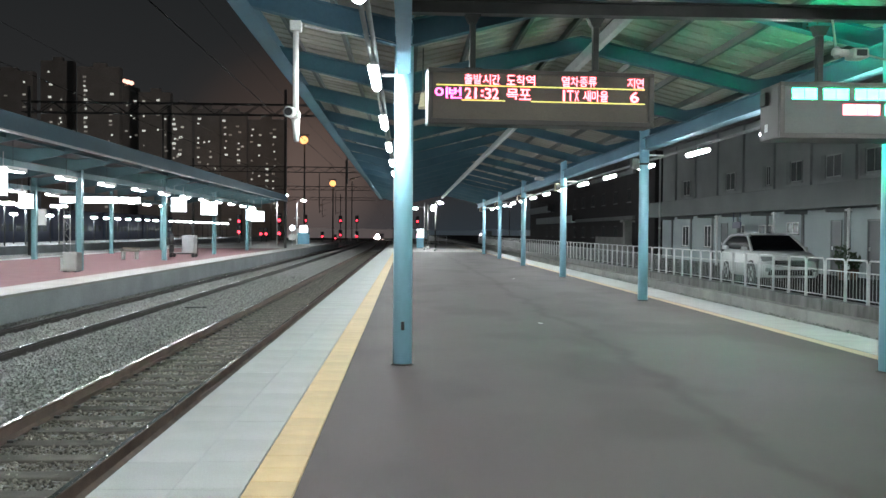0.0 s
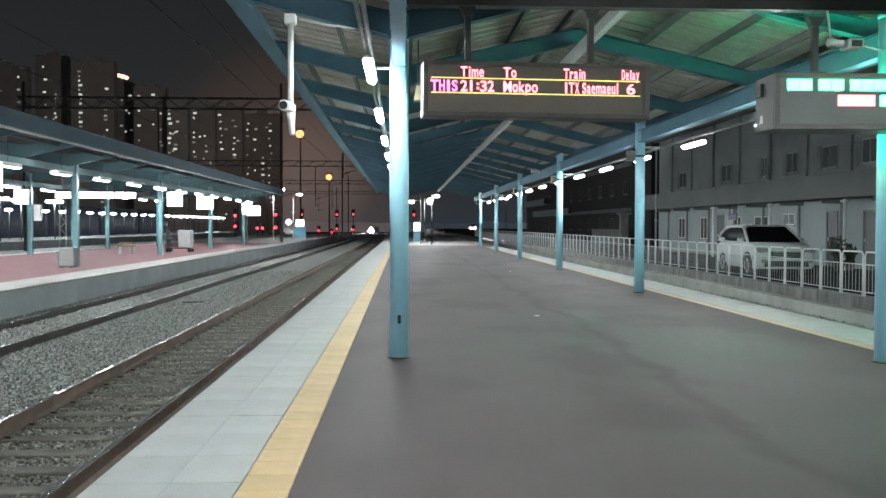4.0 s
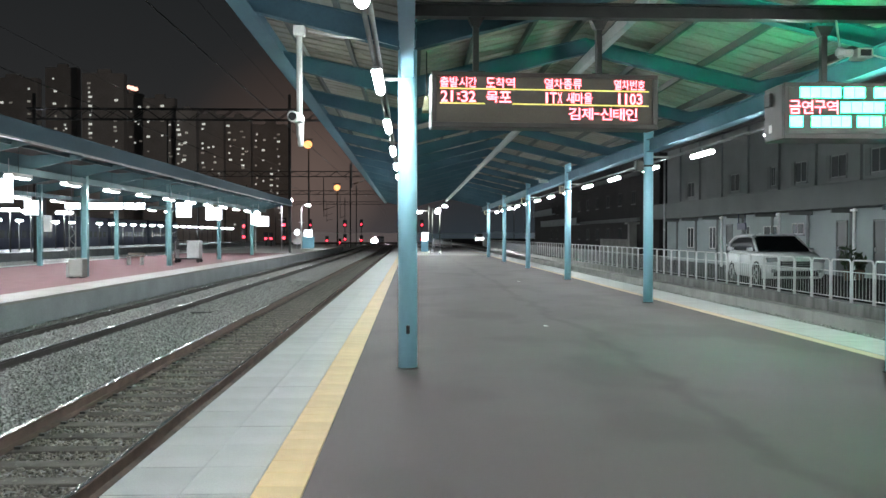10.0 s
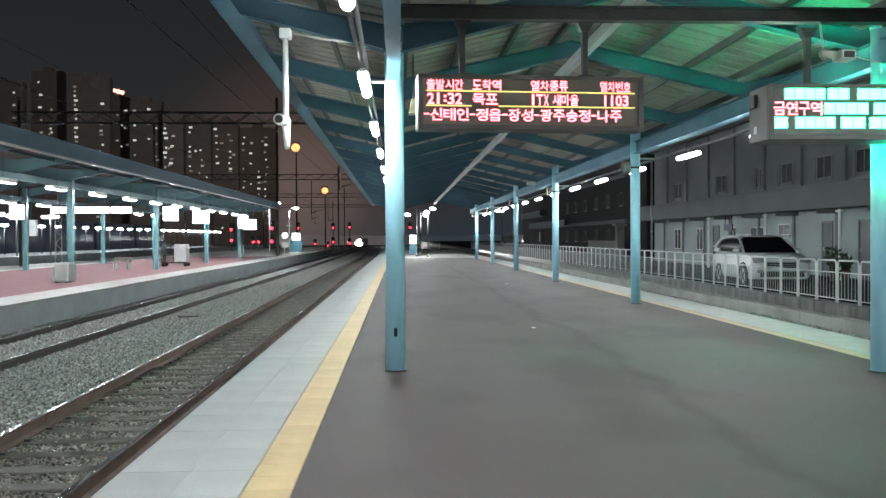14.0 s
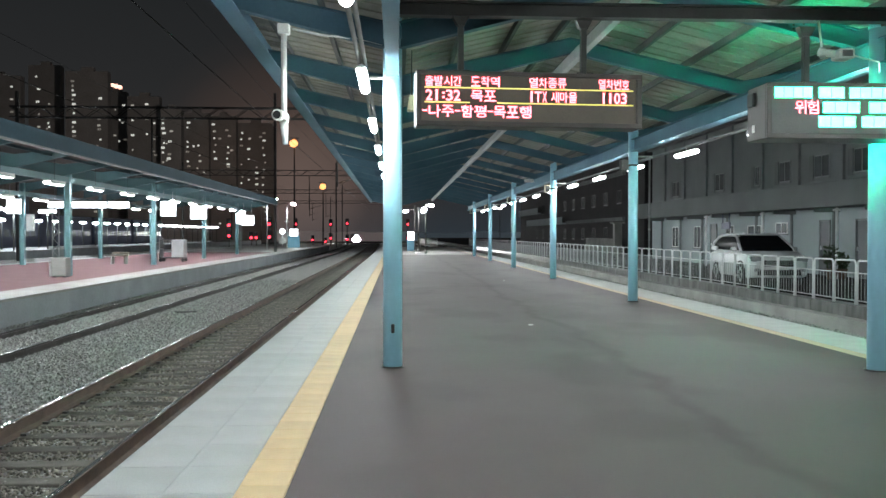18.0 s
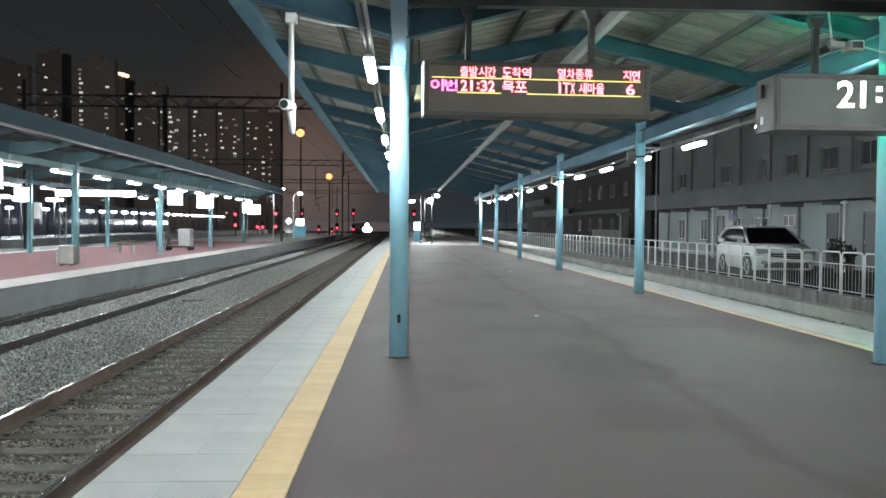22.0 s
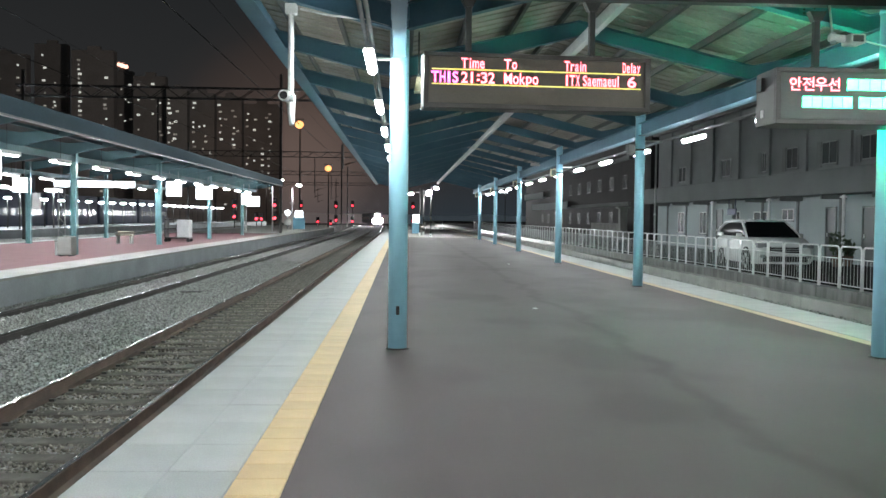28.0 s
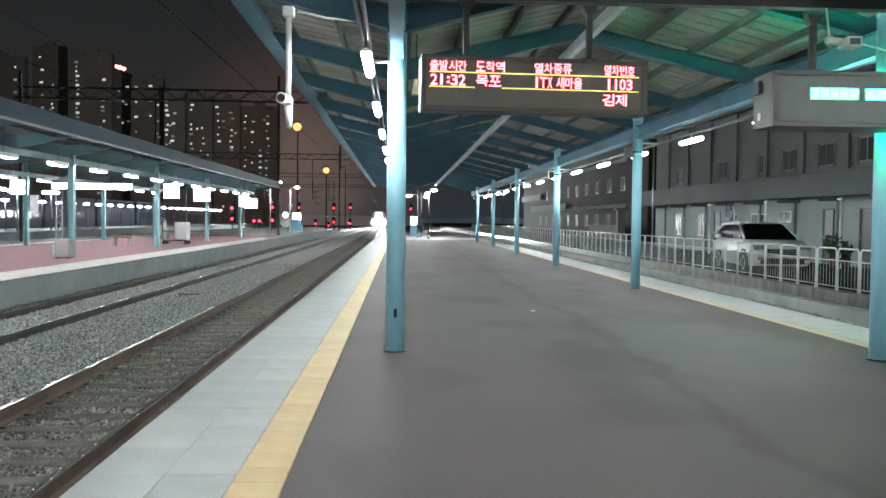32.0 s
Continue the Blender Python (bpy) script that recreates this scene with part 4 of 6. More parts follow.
for s in (-1, 1):
    part("roof_rail", pipe(bmesh.new(), [(s * .66, -.35, 1.64), (s * .66, -.25, 1.695), (s * .66, 1.3, 1.685), (s * .66, 1.4, 1.63)], .02), M_GALV, car)
    mi = part("mirror", B((min(s * .90, s * 1.10), -L + 1.50, 1.12, max(s * .90, s * 1.10), -L + 1.62, 1.25), bev=.04), M_CARW, car)
    x0, x1 = sorted((s * .52, s * .89))
    hl = part("headlight", B((x0, -L + .01, .80, x1, -L + .28, .95), bev=.03), M_LENS, car, "clear headlight")
    part("fog_light", B((min(s * .62, s * .80), -L - .02, .48, max(s * .62, s * .80), -L + .10, .58), bev=.02), M_LENS, car)
    for y in (-L + .95, L - .95):
        wh = part("wheel", tube(bmesh.new(), (s * .74, y, .36), (s * .965, y, .36), .36, 28), M_TYRE, car)
        rm = bmesh.new()
        tube(rm, (s * .94, y, .36), (s * .972, y, .36), .25, 24)
        part("rim", rm, M_GALV, wh, "silver alloy rim")
        sp = bmesh.new()
        for k in range(5):
            a = k * 2 * math.pi / 5
            tube(sp, (s * .978, y, .36), (s * .978, y + .23 * math.cos(a), .36 + .23 * math.sin(a)), .025, 6)
        part("spokes", sp, M_BLACK, wh)
    part("arch_trim", pipe(bmesh.new(), [(s * .955, -L + .95 + .43 * math.cos(a), .36 + .43 * math.sin(a)) for a in [i * math.pi / 8 for i in range(9)]], .03), M_BLACK, car)
part("grille", B((-.50, -L - .015, .64, .50, -L + .10, .84), bev=.02), M_BLACK, car)
for i in range(3):
    part("grille_bar", B((-.46, -L - .03, .69 + .06 * i, .46, -L - .016, .71 + .06 * i)), M_GALV, car)
part("lower_intake", B((-.70, -L - .01, .36, .70, -L + .12, .54), bev=.02), M_BLACK, car)
part("number_plate", B((-.26, -L - .035, .56, .26, -L - .02, .645)), M_WHITE, car)
part("aerial_fin", B((-.03, 1.2, 1.64, .03, 1.4, 1.73), bev=.012), M_CARW, car)

# ---- the dark building farther along the yard ----
M_DARKWALL = surface("dark_brick_wall", (0.035, 0.03, 0.03), (0.022, 0.02, 0.02), rough=0.85, scale=0.8, fine=12, bump=0.1)
M_MATTPANE = surface("dusty_window_glass", (0.02, 0.022, 0.025), rough=0.6, bump=0, spec=0.1)
dark = thing("far_building", "dark three-storey building with pale balcony slabs", "building", at=pose(-.6, 0, 0))
part("wall", B((21, 70, YARD_Z, 34, 141, 10.4)), M_DARKWALL, dark)
part("roof", B((20.6, 69.6, 10.4, 34.4, 141.4, 10.7)), M_DARK, dark)
for y0, y1, z in ((103, 131, 2.75), (121, 139, 4.40)):
    bl = part("balcony", B((20.45, y0, z, 20.995, y1, z + .16), (20.45, y0, z + .16, 20.55, y1, z + .85)), M_RENDER_PALE, dark, "pale concrete balcony slab")
for z in (2.75, 6.85):
    part("ledge", B((20.75, 76, z, 20.998, 102, z + .34)), M_RENDER, dark, "grey storey ledge")
for k in range(11):
    for z in (1.0, 4.35, 7.3):
        y = 73 + 5.1 * k
        framed(dark, "window", y, 1.4, z, z + 1.2, M_DARK, x=21, pane=M_MATTPANE)
shed = thing("low_fence_wall", "pale corrugated hoarding panels beside the dark building", "hoarding")
for k in range(8):
    part("panel", B((19.2, 74.7 + 1.5 * k, YARD_Z, 19.28, 76.16 + 1.5 * k, 1.15), bev=.01), M_CONC, shed)
gp = thing("gate_post", "square pale concrete gate post", "post")
part("shaft", B((17.75, 69.3, YARD_Z, 18.35, 69.9, 2.4), bev=.02), M_CONC, gp)
part("cap", B((17.55, 69.1, 2.4, 18.55, 70.1, 2.55), bev=.02), M_CONC, gp)

# ---- across the tracks: canopy, lamps, signs, loose things ----
M_TEAL = surface("teal_paint", (0.15, 0.29, 0.31), (0.11, 0.23, 0.25), rough=0.4, scale=1.5, fine=20, bump=0.04)
M_TEALDARK = surface("dark_teal_paint", (0.09, 0.18, 0.20), (0.066, 0.14, 0.158), rough=0.5, scale=1.5, fine=20, bump=0.03, grit=0.15)
M_FARDECK = surface("grey_deck_underside", (0.13, 0.135, 0.135), (0.09, 0.095, 0.095), rough=0.7, scale=1.2, fine=15, bump=0.04)
FX, FB = -9.75, -19.0
FRONT, BACK = -11.95, -18.3
fc = thing("platform_canopy", "blue-green steel canopy over the platform across the tracks", "canopy")
FY0, FY1 = -36.0, 72.0
M_FASCIA = surface("dark_blue_fascia", (0.055, 0.115, 0.16), (0.04, 0.09, 0.125), rough=0.6, scale=0.6, fine=12, bump=0.05)
part("fascia", B((FX - .05, FY0, 3.962, FX, FY1, 4.42)), M_FASCIA, fc, "blue edge board")
part("gutter_lip", B((FX - .10, FY0, 3.91, FX + .03, FY1, 3.96)), M_GALV, fc, "pale gutter edge")
bm = bmesh.new()
prism(bm, [(FX - .05, 4.30), (FRONT, 4.05), (-15.1, 4.55), (BACK, 4.05), (FB, 4.2), (FB, 4.26), (BACK, 4.11), (-15.1, 4.61), (FRONT, 4.11), (FX - .05, 4.36)], FY0, FY1)
part("roof_deck", bm, M_FARDECK, fc)
hcol = bmesh.new()
h_prof = [(-.11, -.11), (.11, -.11), (.11, -.095), (.008, -.095), (.008, .095), (.11, .095), (.11, .11), (-.11, .11), (-.11, .095), (-.008, .095), (-.008, -.095), (-.11, -.095)]
sect(hcol, [[(y, x, z) for x, y in h_prof] for z in (0, 4.04)])
for f in hcol.faces:
    f.smooth = False
FCOL = mesh_of("column", hcol, M_TEAL)
FRAF = mesh_of("rafter", prism(bmesh.new(), [(FX - .06, 4.10), (FRONT, 3.62), (-15.1, 4.25), (BACK, 3.62), (BACK, 4.04), (-15.1, 4.54), (FRONT, 4.04), (FX - .06, 4.29)], -.05, .05), M_TEALDARK)
for k in range(-6, 6):
    y = 32.4 + 11.2 * k
    for x in (FRONT, BACK):
        if y < FY1:
            part("column", FCOL, None, fc, "blue-green steel column", at=pose(x, y, 0))
for k in range(-16, 11):
    part("rafter", FRAF, None, fc, at=pose(0, 32 + 4 * k, 0))
for x in (FRONT, BACK):
    part("eaves_beam", B((x - .06, FY0, 3.40, x + .06, FY1, 3.61)), M_TEALDARK, fc)
for x in (-10.8, -13.2, -14.3, -16, -17.2):
    z = 3.98 if x > -12 else 4.2
    part("purlin", B((x - .03, FY0, z, x + .03, FY1, z + .09)), M_TEALDARK, fc)
fl = thing("fluorescent_lamp", "lit white tube lamp under the opposite canopy", "lamp", "lamps of the opposite platform")
part("tray", B((-.13, -.66, .06, .13, .66, .12), (-.13, -.66, -.01, -.115, .66, .06), (.115, -.66, -.01, .13, .66, .06)), M_WHITE, fl)
part("glowing_tube", B((-.08, -.62, -.02, .08, .62, .055), bev=.02), M_FARTUBE, fl)
part("rod", tube(bmesh.new(), (0, 0, .12), (0, 0, 1.0), .007, 6), M_DARK, fl)
first = True
for x, y0 in ((FRONT + .45, -30.0), (BACK + .5, -27.4)):
    for i in range(25):
        m = pose(x, y0 + 4.0 * i, 3.21)
        if first:
            fl.matrix_basis, first = m, False
        else:
            copy_thing(fl, m)


def lit_box(x, y, z0, z1, w, label):
    s = thing("illuminated_sign", label, "sign", "lit signs of the opposite platform")
    part("light_panel", B((x - w / 2, y - .06, z0, x + w / 2, y + .06, z1), bev=.01), M_SIGNBOX, s)
    for z in (z1, z0 - .04):
        part("case_rail", B((x - w / 2 - .03, y - .05, z, x + w / 2 + .03, y + .05, z + .04)), M_DARK, s)
    for d in (-.3, .3):
        part("hanger", tube(bmesh.new(), (x + w * d, y, z1 + .04), (x + w * d, y, 3.75), .012, 6), M_GALV, s)
    return s


for x0, x1, y0, y1, d in ((-6, 24, 318, 360, 25.6), (46, 70, 357, 382, 40), (314, 340, 361, 386, 46), (366, 394, 369, 391, 52), (446, 462, 381, 399, 63), (455, 477, 385, 402, 66)):
    a, b = bearing(x0, y0, d), bearing(x1, y1, d)
    lit_box((a[0] + b[0]) / 2, d, b[2], a[2], b[0] - a[0], "glowing white box sign hung from the canopy")
a, b = bearing(118, 361, 42), bearing(270, 372, 42)
ls = thing("direction_sign", "long lit white and blue direction sign under the canopy", "sign")
part("light_panel", B((a[0], 41.95, b[2], a[0] + 2.7, 42.05, a[2])), M_SIGNBOX, ls)
for k in range(2):
    part("light_square", B((a[0] + 2.80 + .52 * k, 41.95, b[2], a[0] + 3.22 + .52 * k, 42.05, a[2])), M_SIGNBOX, ls)
part("case", B((a[0], 41.93, a[2], b[0], 42.07, a[2] + .05)), M_DARK, ls)
for xx in (a[0] + .3, b[0] - .3):
    part("hanger", tube(bmesh.new(), (xx, 42, a[2] + .04), (xx, 42, 4.2), .015, 6), M_GALV, ls)

# loose things on the opposite platform
M_TAN = surface("pale_bench_wood", (0.20, 0.17, 0.13), (0.13, 0.11, 0.09), rough=0.6, scale=3, fine=40, bump=0.1)
x, y, _ = bearing(343, 430, 54)
kb = thing("storage_box", "pale grey storage box behind the cart", "box", at=pose(x, 54, 0))
part("body", B((-.25, -.2, .05, .25, .2, .62), bev=.02), M_GALV, kb)
part("lid", B((-.27, -.22, .622, .27, .22, .68), bev=.01), M_CONC, kb)
for bx_, top, d in ((130, 352, 62), (450, 372, 82)):
    x, y, z = bearing(bx_, top, d)
    lm = thing("lattice_post", "slim pale lattice post behind the platform", "post", "lattice posts")
    for sx_ in (-.22, .22):
        part("upright", B((x + sx_ - .035, d - .04, -1.04, x + sx_ + .035, d + .04, z)), M_GALV, lm)
    for i in range(int((z + 1.0) / .45)):
        s = 1 if i % 2 else -1
        part("lace", tube(bmesh.new(), (x - .2 * s, d, -1.0 + .45 * i), (x + .2 * s, d, -.55 + .45 * i), .025, 6), M_GALV, lm)
bn = thing("platform_bench", "pale steel bench beside a column", "bench", "benches", at=pose(-12.1, 31.9, 0))
part("seat", B((-.30, -.2, .48, .30, .2, .54), bev=.012), M_CONC, bn)
for x in (-.25, .20):
    part("leg", B((x - .03, -.18, 0, x + .03, .18, .478)), M_GALV, bn)
wb = thing("wrapped_box", "white plastic-wrapped upright box on the platform", "box", at=pose(-11.76, 31.2, 0))
part("body", B((-.26, -.25, .04, .26, .25, .70), bev=.05), M_CONC, wb)
for s in (-.17, .17):
    part("foot", B((s - .06, -.2, 0, s + .06, .2, .042)), M_BLACK, wb)
for d, xx in ((44.7, -13.98),):
    b2 = thing("platform_bench", "low wooden bench on red paving", "bench", "benches", at=pose(xx, d, 0))
    part("seat", B((-.42, -.22, .40, .42, .22, .47), bev=.015), M_TAN, b2)
    part("backrest", B((-.42, .20, .50, .42, .24, .62), bev=.012), M_TAN, b2)
    for x in (-.33, .33):
        part("leg", B((x - .04, -.2, 0, x + .04, .2, .398)), M_CONC, b2)
ct = thing("luggage_cart", "tall silver mesh cart with dark frame", "cart", at=pose(-12.25, 48.5, 0))
part("cage", B((.0, -.4, .26, .66, .4, 1.22), bev=.03), M_GALV, ct)
part("frame", B((-.66, -.4, .19, .68, .4, .256), (-.68, -.38, .256, -.62, .38, 1.3), (-.62, -.38, .7, -.002, .34, .74), (-.62, -.38, 1.2, -.002, .34, 1.24)), M_BLACK, ct)
for x in (-.6, .6):
    for y in (-.33, .33):
        part("wheel", tube(bmesh.new(), (x, y - .03, .10), (x, y + .03, .10), .10, 14), M_TYRE, ct)
sw = thing("control_cabinet", "small pale box fixed to a canopy column", "cabinet")
part("door", B((BACK + .115, 43.75, 1.7, BACK + .45, 43.95, 2.5), bev=.012), M_WHITE, sw)
part("bracket", B((BACK + .11, 43.952, 1.9, BACK + .45, 44.02, 2.3)), M_GALV, sw)
ad = thing("lit_notice", "lit blue-white notice panel at the platform's end", "sign", "end-of-platform notices")
a, b = bearing(540, 409, 100), bearing(554, 421, 100)
part("light_panel", B((a[0], 99.95, b[2], b[0], 100.05, a[2])), M_SIGNBOX, ad)
part("base", B((a[0] - .22, 99.9, 0, b[0] + .22, 100.1, b[2] - .004)), M_BLUE, ad, "blue base")

# far third platform with its row of lamps
p3 = thing("platform_3", "distant platform strip with pale edges in the yard", "platform", kind="structure")
part("body", B((-43, 20, -1.04, -34, 220, -.06)), M_PLAT_WALL, p3)
part("paving", B((-43, 20, -.058, -34, 220, 0)), M_CONC, p3)
M_DIMTUBE = glow("distant_lamp_light", (0.80, 0.92, 1.0), 170.0)
fp = thing("platform_lamp", "distant lit lamp on a slim grey post", "lamp", "lamps of the distant platform")
part("post", tube(bmesh.new(), (0, 0, 0), (0, 0, 3.1), .05, 8), M_DARK, fp)
part("light_head", B((-.32, -.16, 2.86, .32, .16, 3.04), bev=.06), M_DIMTUBE, fp)
part("cap", B((-.3, -.14, 3.042, .3, .14, 3.09)), M_DARK, fp)
fp.matrix_basis = pose(-38.5, 78, 0)
for i in range(1, 26):
    copy_thing(fp, pose(-38.5, 78 + 4.4 * i, 0))
for bx_, by_, d in ((20, 373, 78), (57, 376, 82), (116, 378, 90)):
    x, y, z = bearing(bx_, by_, d)
    tp = thing("platform_lamp", "tall lit lamp with a wide head on a grey post", "lamp", "lamps of the distant platform")
    part("post", tube(bmesh.new(), (x, y, 0), (x, y, z), .07, 10), M_DARK, tp)
    part("light_head", B((x - .8, y - .2, z - .12, x + .8, y + .2, z + .12), bev=.06), M_DIMTUBE, tp)
hw_ = thing("parked_carriages", "row of dark navy parked carriages beyond the platforms", "train")
M_NAVY = surface("navy_carriage_paint", (0.060, 0.066, 0.10), (0.045, 0.050, 0.08), rough=0.8, spec=0.2, scale=0.5, fine=6, bump=0)
for k in range(6):
    cg = part("carriage", B((-52, 60 + 21 * k, -.2, -49.2, 80 + 21 * k, 4.3), bev=.15), M_NAVY, hw_)
    for j in range(9):
        part("window", B((-49.195, 61.6 + 21 * k + 2.0 * j, 1.2, -49.18, 62.9 + 21 * k + 2.0 * j, 2.1)), M_GLASS, cg)

# ---- overhead line: gantries, masts, wires ----
M_MAST = surface("grey_mast_steel", (0.075, 0.073, 0.070), (0.05, 0.05, 0.048), rough=0.7, metal=0.1, scale=1, fine=10, bump=0)


def gantry(y, z, x0, x1, masts, drops, label):
    g = thing("overhead_gantry", label, "gantry", "gantries over the tracks", at=pose(-.0065 * (y - 10), 0, 0))
    for dy in (-.3, .3):
        for dz in (0, .9):
            part("chord", B((x0, y + dy - .05, z + dz - .05, x1, y + dy + .05, z + dz + .05)), M_MAST, g)
    bm = bmesh.new()
    n = int((x1 - x0) / 1.2)
    for i in range(n):
        a, b = x0 + i * (x1 - x0) / n, x0 + (i + 1) * (x1 - x0) / n
        za, zb = (z, z + .9) if i % 2 else (z + .9, z)
        for dy in (-.3, .3):
            tube(bm, (a, y + dy, za), (b, y + dy, zb), .035, 5)
    tagged(part("lattice", bm, M_MAST, g), kind="stuff")
    for x in masts:
        part("mast", B((x - .11, y - .11, -1.04 + fall(y), x + .11, y + .11, z + 2.2)), M_MAST, g)
    for x, lo in drops:
        d = part("drop_post", tube(bmesh.new(), (x, y, lo), (x, y, z), .07, 8), M_MAST, g)
        part("arm", tube(bmesh.new(), (x, y, lo + .3), (x + 2.0, y, lo + .9), .035, 6), M_MAST, d)
        part("insulator", tube(bmesh.new(), (x + .2, y, lo + .36), (x + .7, y, lo + .51), .08, 8), M_POT, d)
    return g


gantry(75, 11.4, -32, -1.0, (-31.5, -9.9), ((-20.3, 6.0), (-4.6, 5.6)), "dark lattice gantry over the tracks with catenary arms")
gantry(150, 11.6, -36, -1.0, (-35.5, -9.4, -1.2), ((-20, 6.0), (-14, 5.6)), "distant lattice gantry against the sky glow")
gantry(215, 11.6, -40, -1.0, (-39, -12, -1.2), ((-20, 6.0), (-16, 5.6)), "far lattice gantry against the sky glow")
gantry(290, 11.8, -44, 0, (-43, -20, -1), ((-26, 6.0),), "remote lattice gantry over the tracks")


M_WIRE = surface("weathered_copper_wire", (0.014, 0.013, 0.012), (0.01, 0.009, 0.008), rough=0.8, metal=0.0, scale=2, fine=10, bump=0)


def wire(name, pts, r, label):
    return solid(name, pipe(bmesh.new(), pts, r, 5), M_WIRE, label, "wire")


for x0 in TRACKS:
    yy = [-20, 30, 75, 95, 112, 130, 150, 170, 190] + [190 + 25 * i for i in range(1, 15)]
    wire("contact_wire", [(track_x(y, x0), y, 4.60 + fall(y)) for y in yy], .009, "thin bright contact wire above the track")
    pts = []
    for a, b in ((-20, 75), (75, 150), (150, 215), (215, 290)):
        for k in range(6):
            f = k / 6
            pts.append((track_x(a + (b - a) * f, x0), a + (b - a) * f, 5.9 - 2.4 * f * (1 - f) + fall(a + (b - a) * f)))
    wire("carrier_wire", pts, .004, "sagging carrier wire of the overhead line")
# ---- tall lamps, signals and posts in the distance ----
for bx_, by_, d in ((547, 258, 130), (598, 334, 170)):
    x, y, z = bearing(bx_, by_, d)
    tl = thing("yard_lamp", "glowing orange sodium floodlight on a tall mast", "lamp", "orange yard lamps")
    part("mast", tube(bmesh.new(), (x, y + .8, -1.04), (x, y + .8, z + .9), .16, 10, .09), M_MAST, tl)
    lens = bmesh.new()
    bmesh.ops.create_uvsphere(lens, u_segments=16, v_segments=10, radius=1.0)
    for v in lens.verts:
        v.co = (x + v.co.x * .62, y + v.co.y * .35, z + v.co.z * .58)
    part("lens", lens, M_SODIUM, tl, "orange glowing lens")
    part("hood", B((x - .7, y - .35, z + .72, x + .7, y + .75, z + .82)), M_DARK, tl)
    part("bracket", tube(bmesh.new(), (x, y + .35, z + .6), (x, y + .8, z + .8), .06, 8), M_MAST, tl)

for bx_, ys, d in ((504, (400, 423), 120), (550, (400,), 150), (612, (400, 425), 170), (641, (399, 427), 175), (580, (428,), 180), (433, (402, 421), 130), (472, (424,), 140), (481, (424,), 145), (748, (400, 425), 165), (603, (431,), 220)):
    x, y, _ = bearing(bx_, 400, d)
    top = bearing(bx_, min(ys), d)[2]
    sg = thing("railway_signal", "railway signal showing a red light on a post", "signal", "red signals")
    part("post", tube(bmesh.new(), (x, y + .2, -1.04 + fall(y)), (x, y + .2, top + .8), .08, 8), M_MAST, sg)
    for by_ in ys:
        z = bearing(bx_, by_, d)[2]
        hd = part("head", B((x - .35, y - .02, z - .45, x + .35, y + .12, z + 1.0), bev=.05), M_BLACK, sg)
        part("red_lens", tube(bmesh.new(), (x, y - .10, z), (x, y - .03, z), .21, 16), M_REDSIG, hd)

# lamp posts at the platform's open end
M_LAMPHEAD = glow("platform_lamp_light", (0.93, 0.99, 1.0), 700.0)
M_STREET = glow("street_lamp_light", (0.93, 0.99, 1.0), 9.0)
for x, d, heads in ((1.57, 71.0, ((-.75, 1.9),)), (1.98, 76.0, ((.45, 2.0),)), (2.37, 68.0, ((-.12, 2.0), (.40, 2.28)))):
    lp = thing("platform_lamp", "slim steel lamp post with lit white head at the platform end", "lamp", "lamp posts at the platform end")
    part("base", tube(bmesh.new(), (x, d, 0), (x, d, .25), .11, 12), M_GALV, lp)
    part("post", tube(bmesh.new(), (x, d, .25), (x, d, 3.9), .05, 10), M_MAST, lp)
    for dx, dz in heads:
        z = 1.52 + dz
        part("arm", tube(bmesh.new(), (x, d, z + .12), (x + dx, d, z + .12), .025, 6), M_MAST, lp)
        part("light_head", B((x + dx - .17, d - .14, z - .08, x + dx + .17, d + .14, z + .06), bev=.05), M_LAMPHEAD, lp)
for bx_, d, top, hx, hy in ((500, 88, 363, 515, 356), (535, 96, 370, 547, 365)):
    x, y, _ = bearing(bx_, 418, d)
    z = bearing(bx_, top, d)[2]
    h = bearing(hx, hy, d)
    lp = thing("platform_lamp", "slim lamp post on the opposite platform's open end", "lamp", "lamp posts at the platform end")
    part("post", tube(bmesh.new(), (x, y, 0), (x, y, z), .06, 10), M_STEEL, lp)
    part("arm", pipe(bmesh.new(), [(x, y, z - .1), (x + .25, y, z + .35), (h[0], y, h[2] + .12)], .03, 6), M_STEEL, lp)
    part("spur", tube(bmesh.new(), (x - .3, y, z - 1.6), (x + .3, y, z - 1.6), .03, 6), M_STEEL, lp)
    part("light_head", B((h[0] - .20, y - .16, h[2] - .08, h[0] + .20, y + .16, h[2] + .08), bev=.05), M_LAMPHEAD, lp)
gl = thing("globe_lamp", "round white lamp on a short post at the far platform", "lamp")
x, y, z = bearing(527, 413, 97)
gb = bmesh.new()
bmesh.ops.create_uvsphere(gb, u_segments=14, v_segments=8, radius=.32)
bmesh.ops.translate(gb, verts=gb.verts, vec=(x, y, z))
part("globe", gb, M_SIGNBOX, gl)
part("post", tube(bmesh.new(), (x, y, 0), (x, y, z - .30), .05, 8), M_GALV, gl)
part("notice", B((x - .4, y - .05, .5, x + .4, y - .03, 1.1)), M_WHITE, gl)
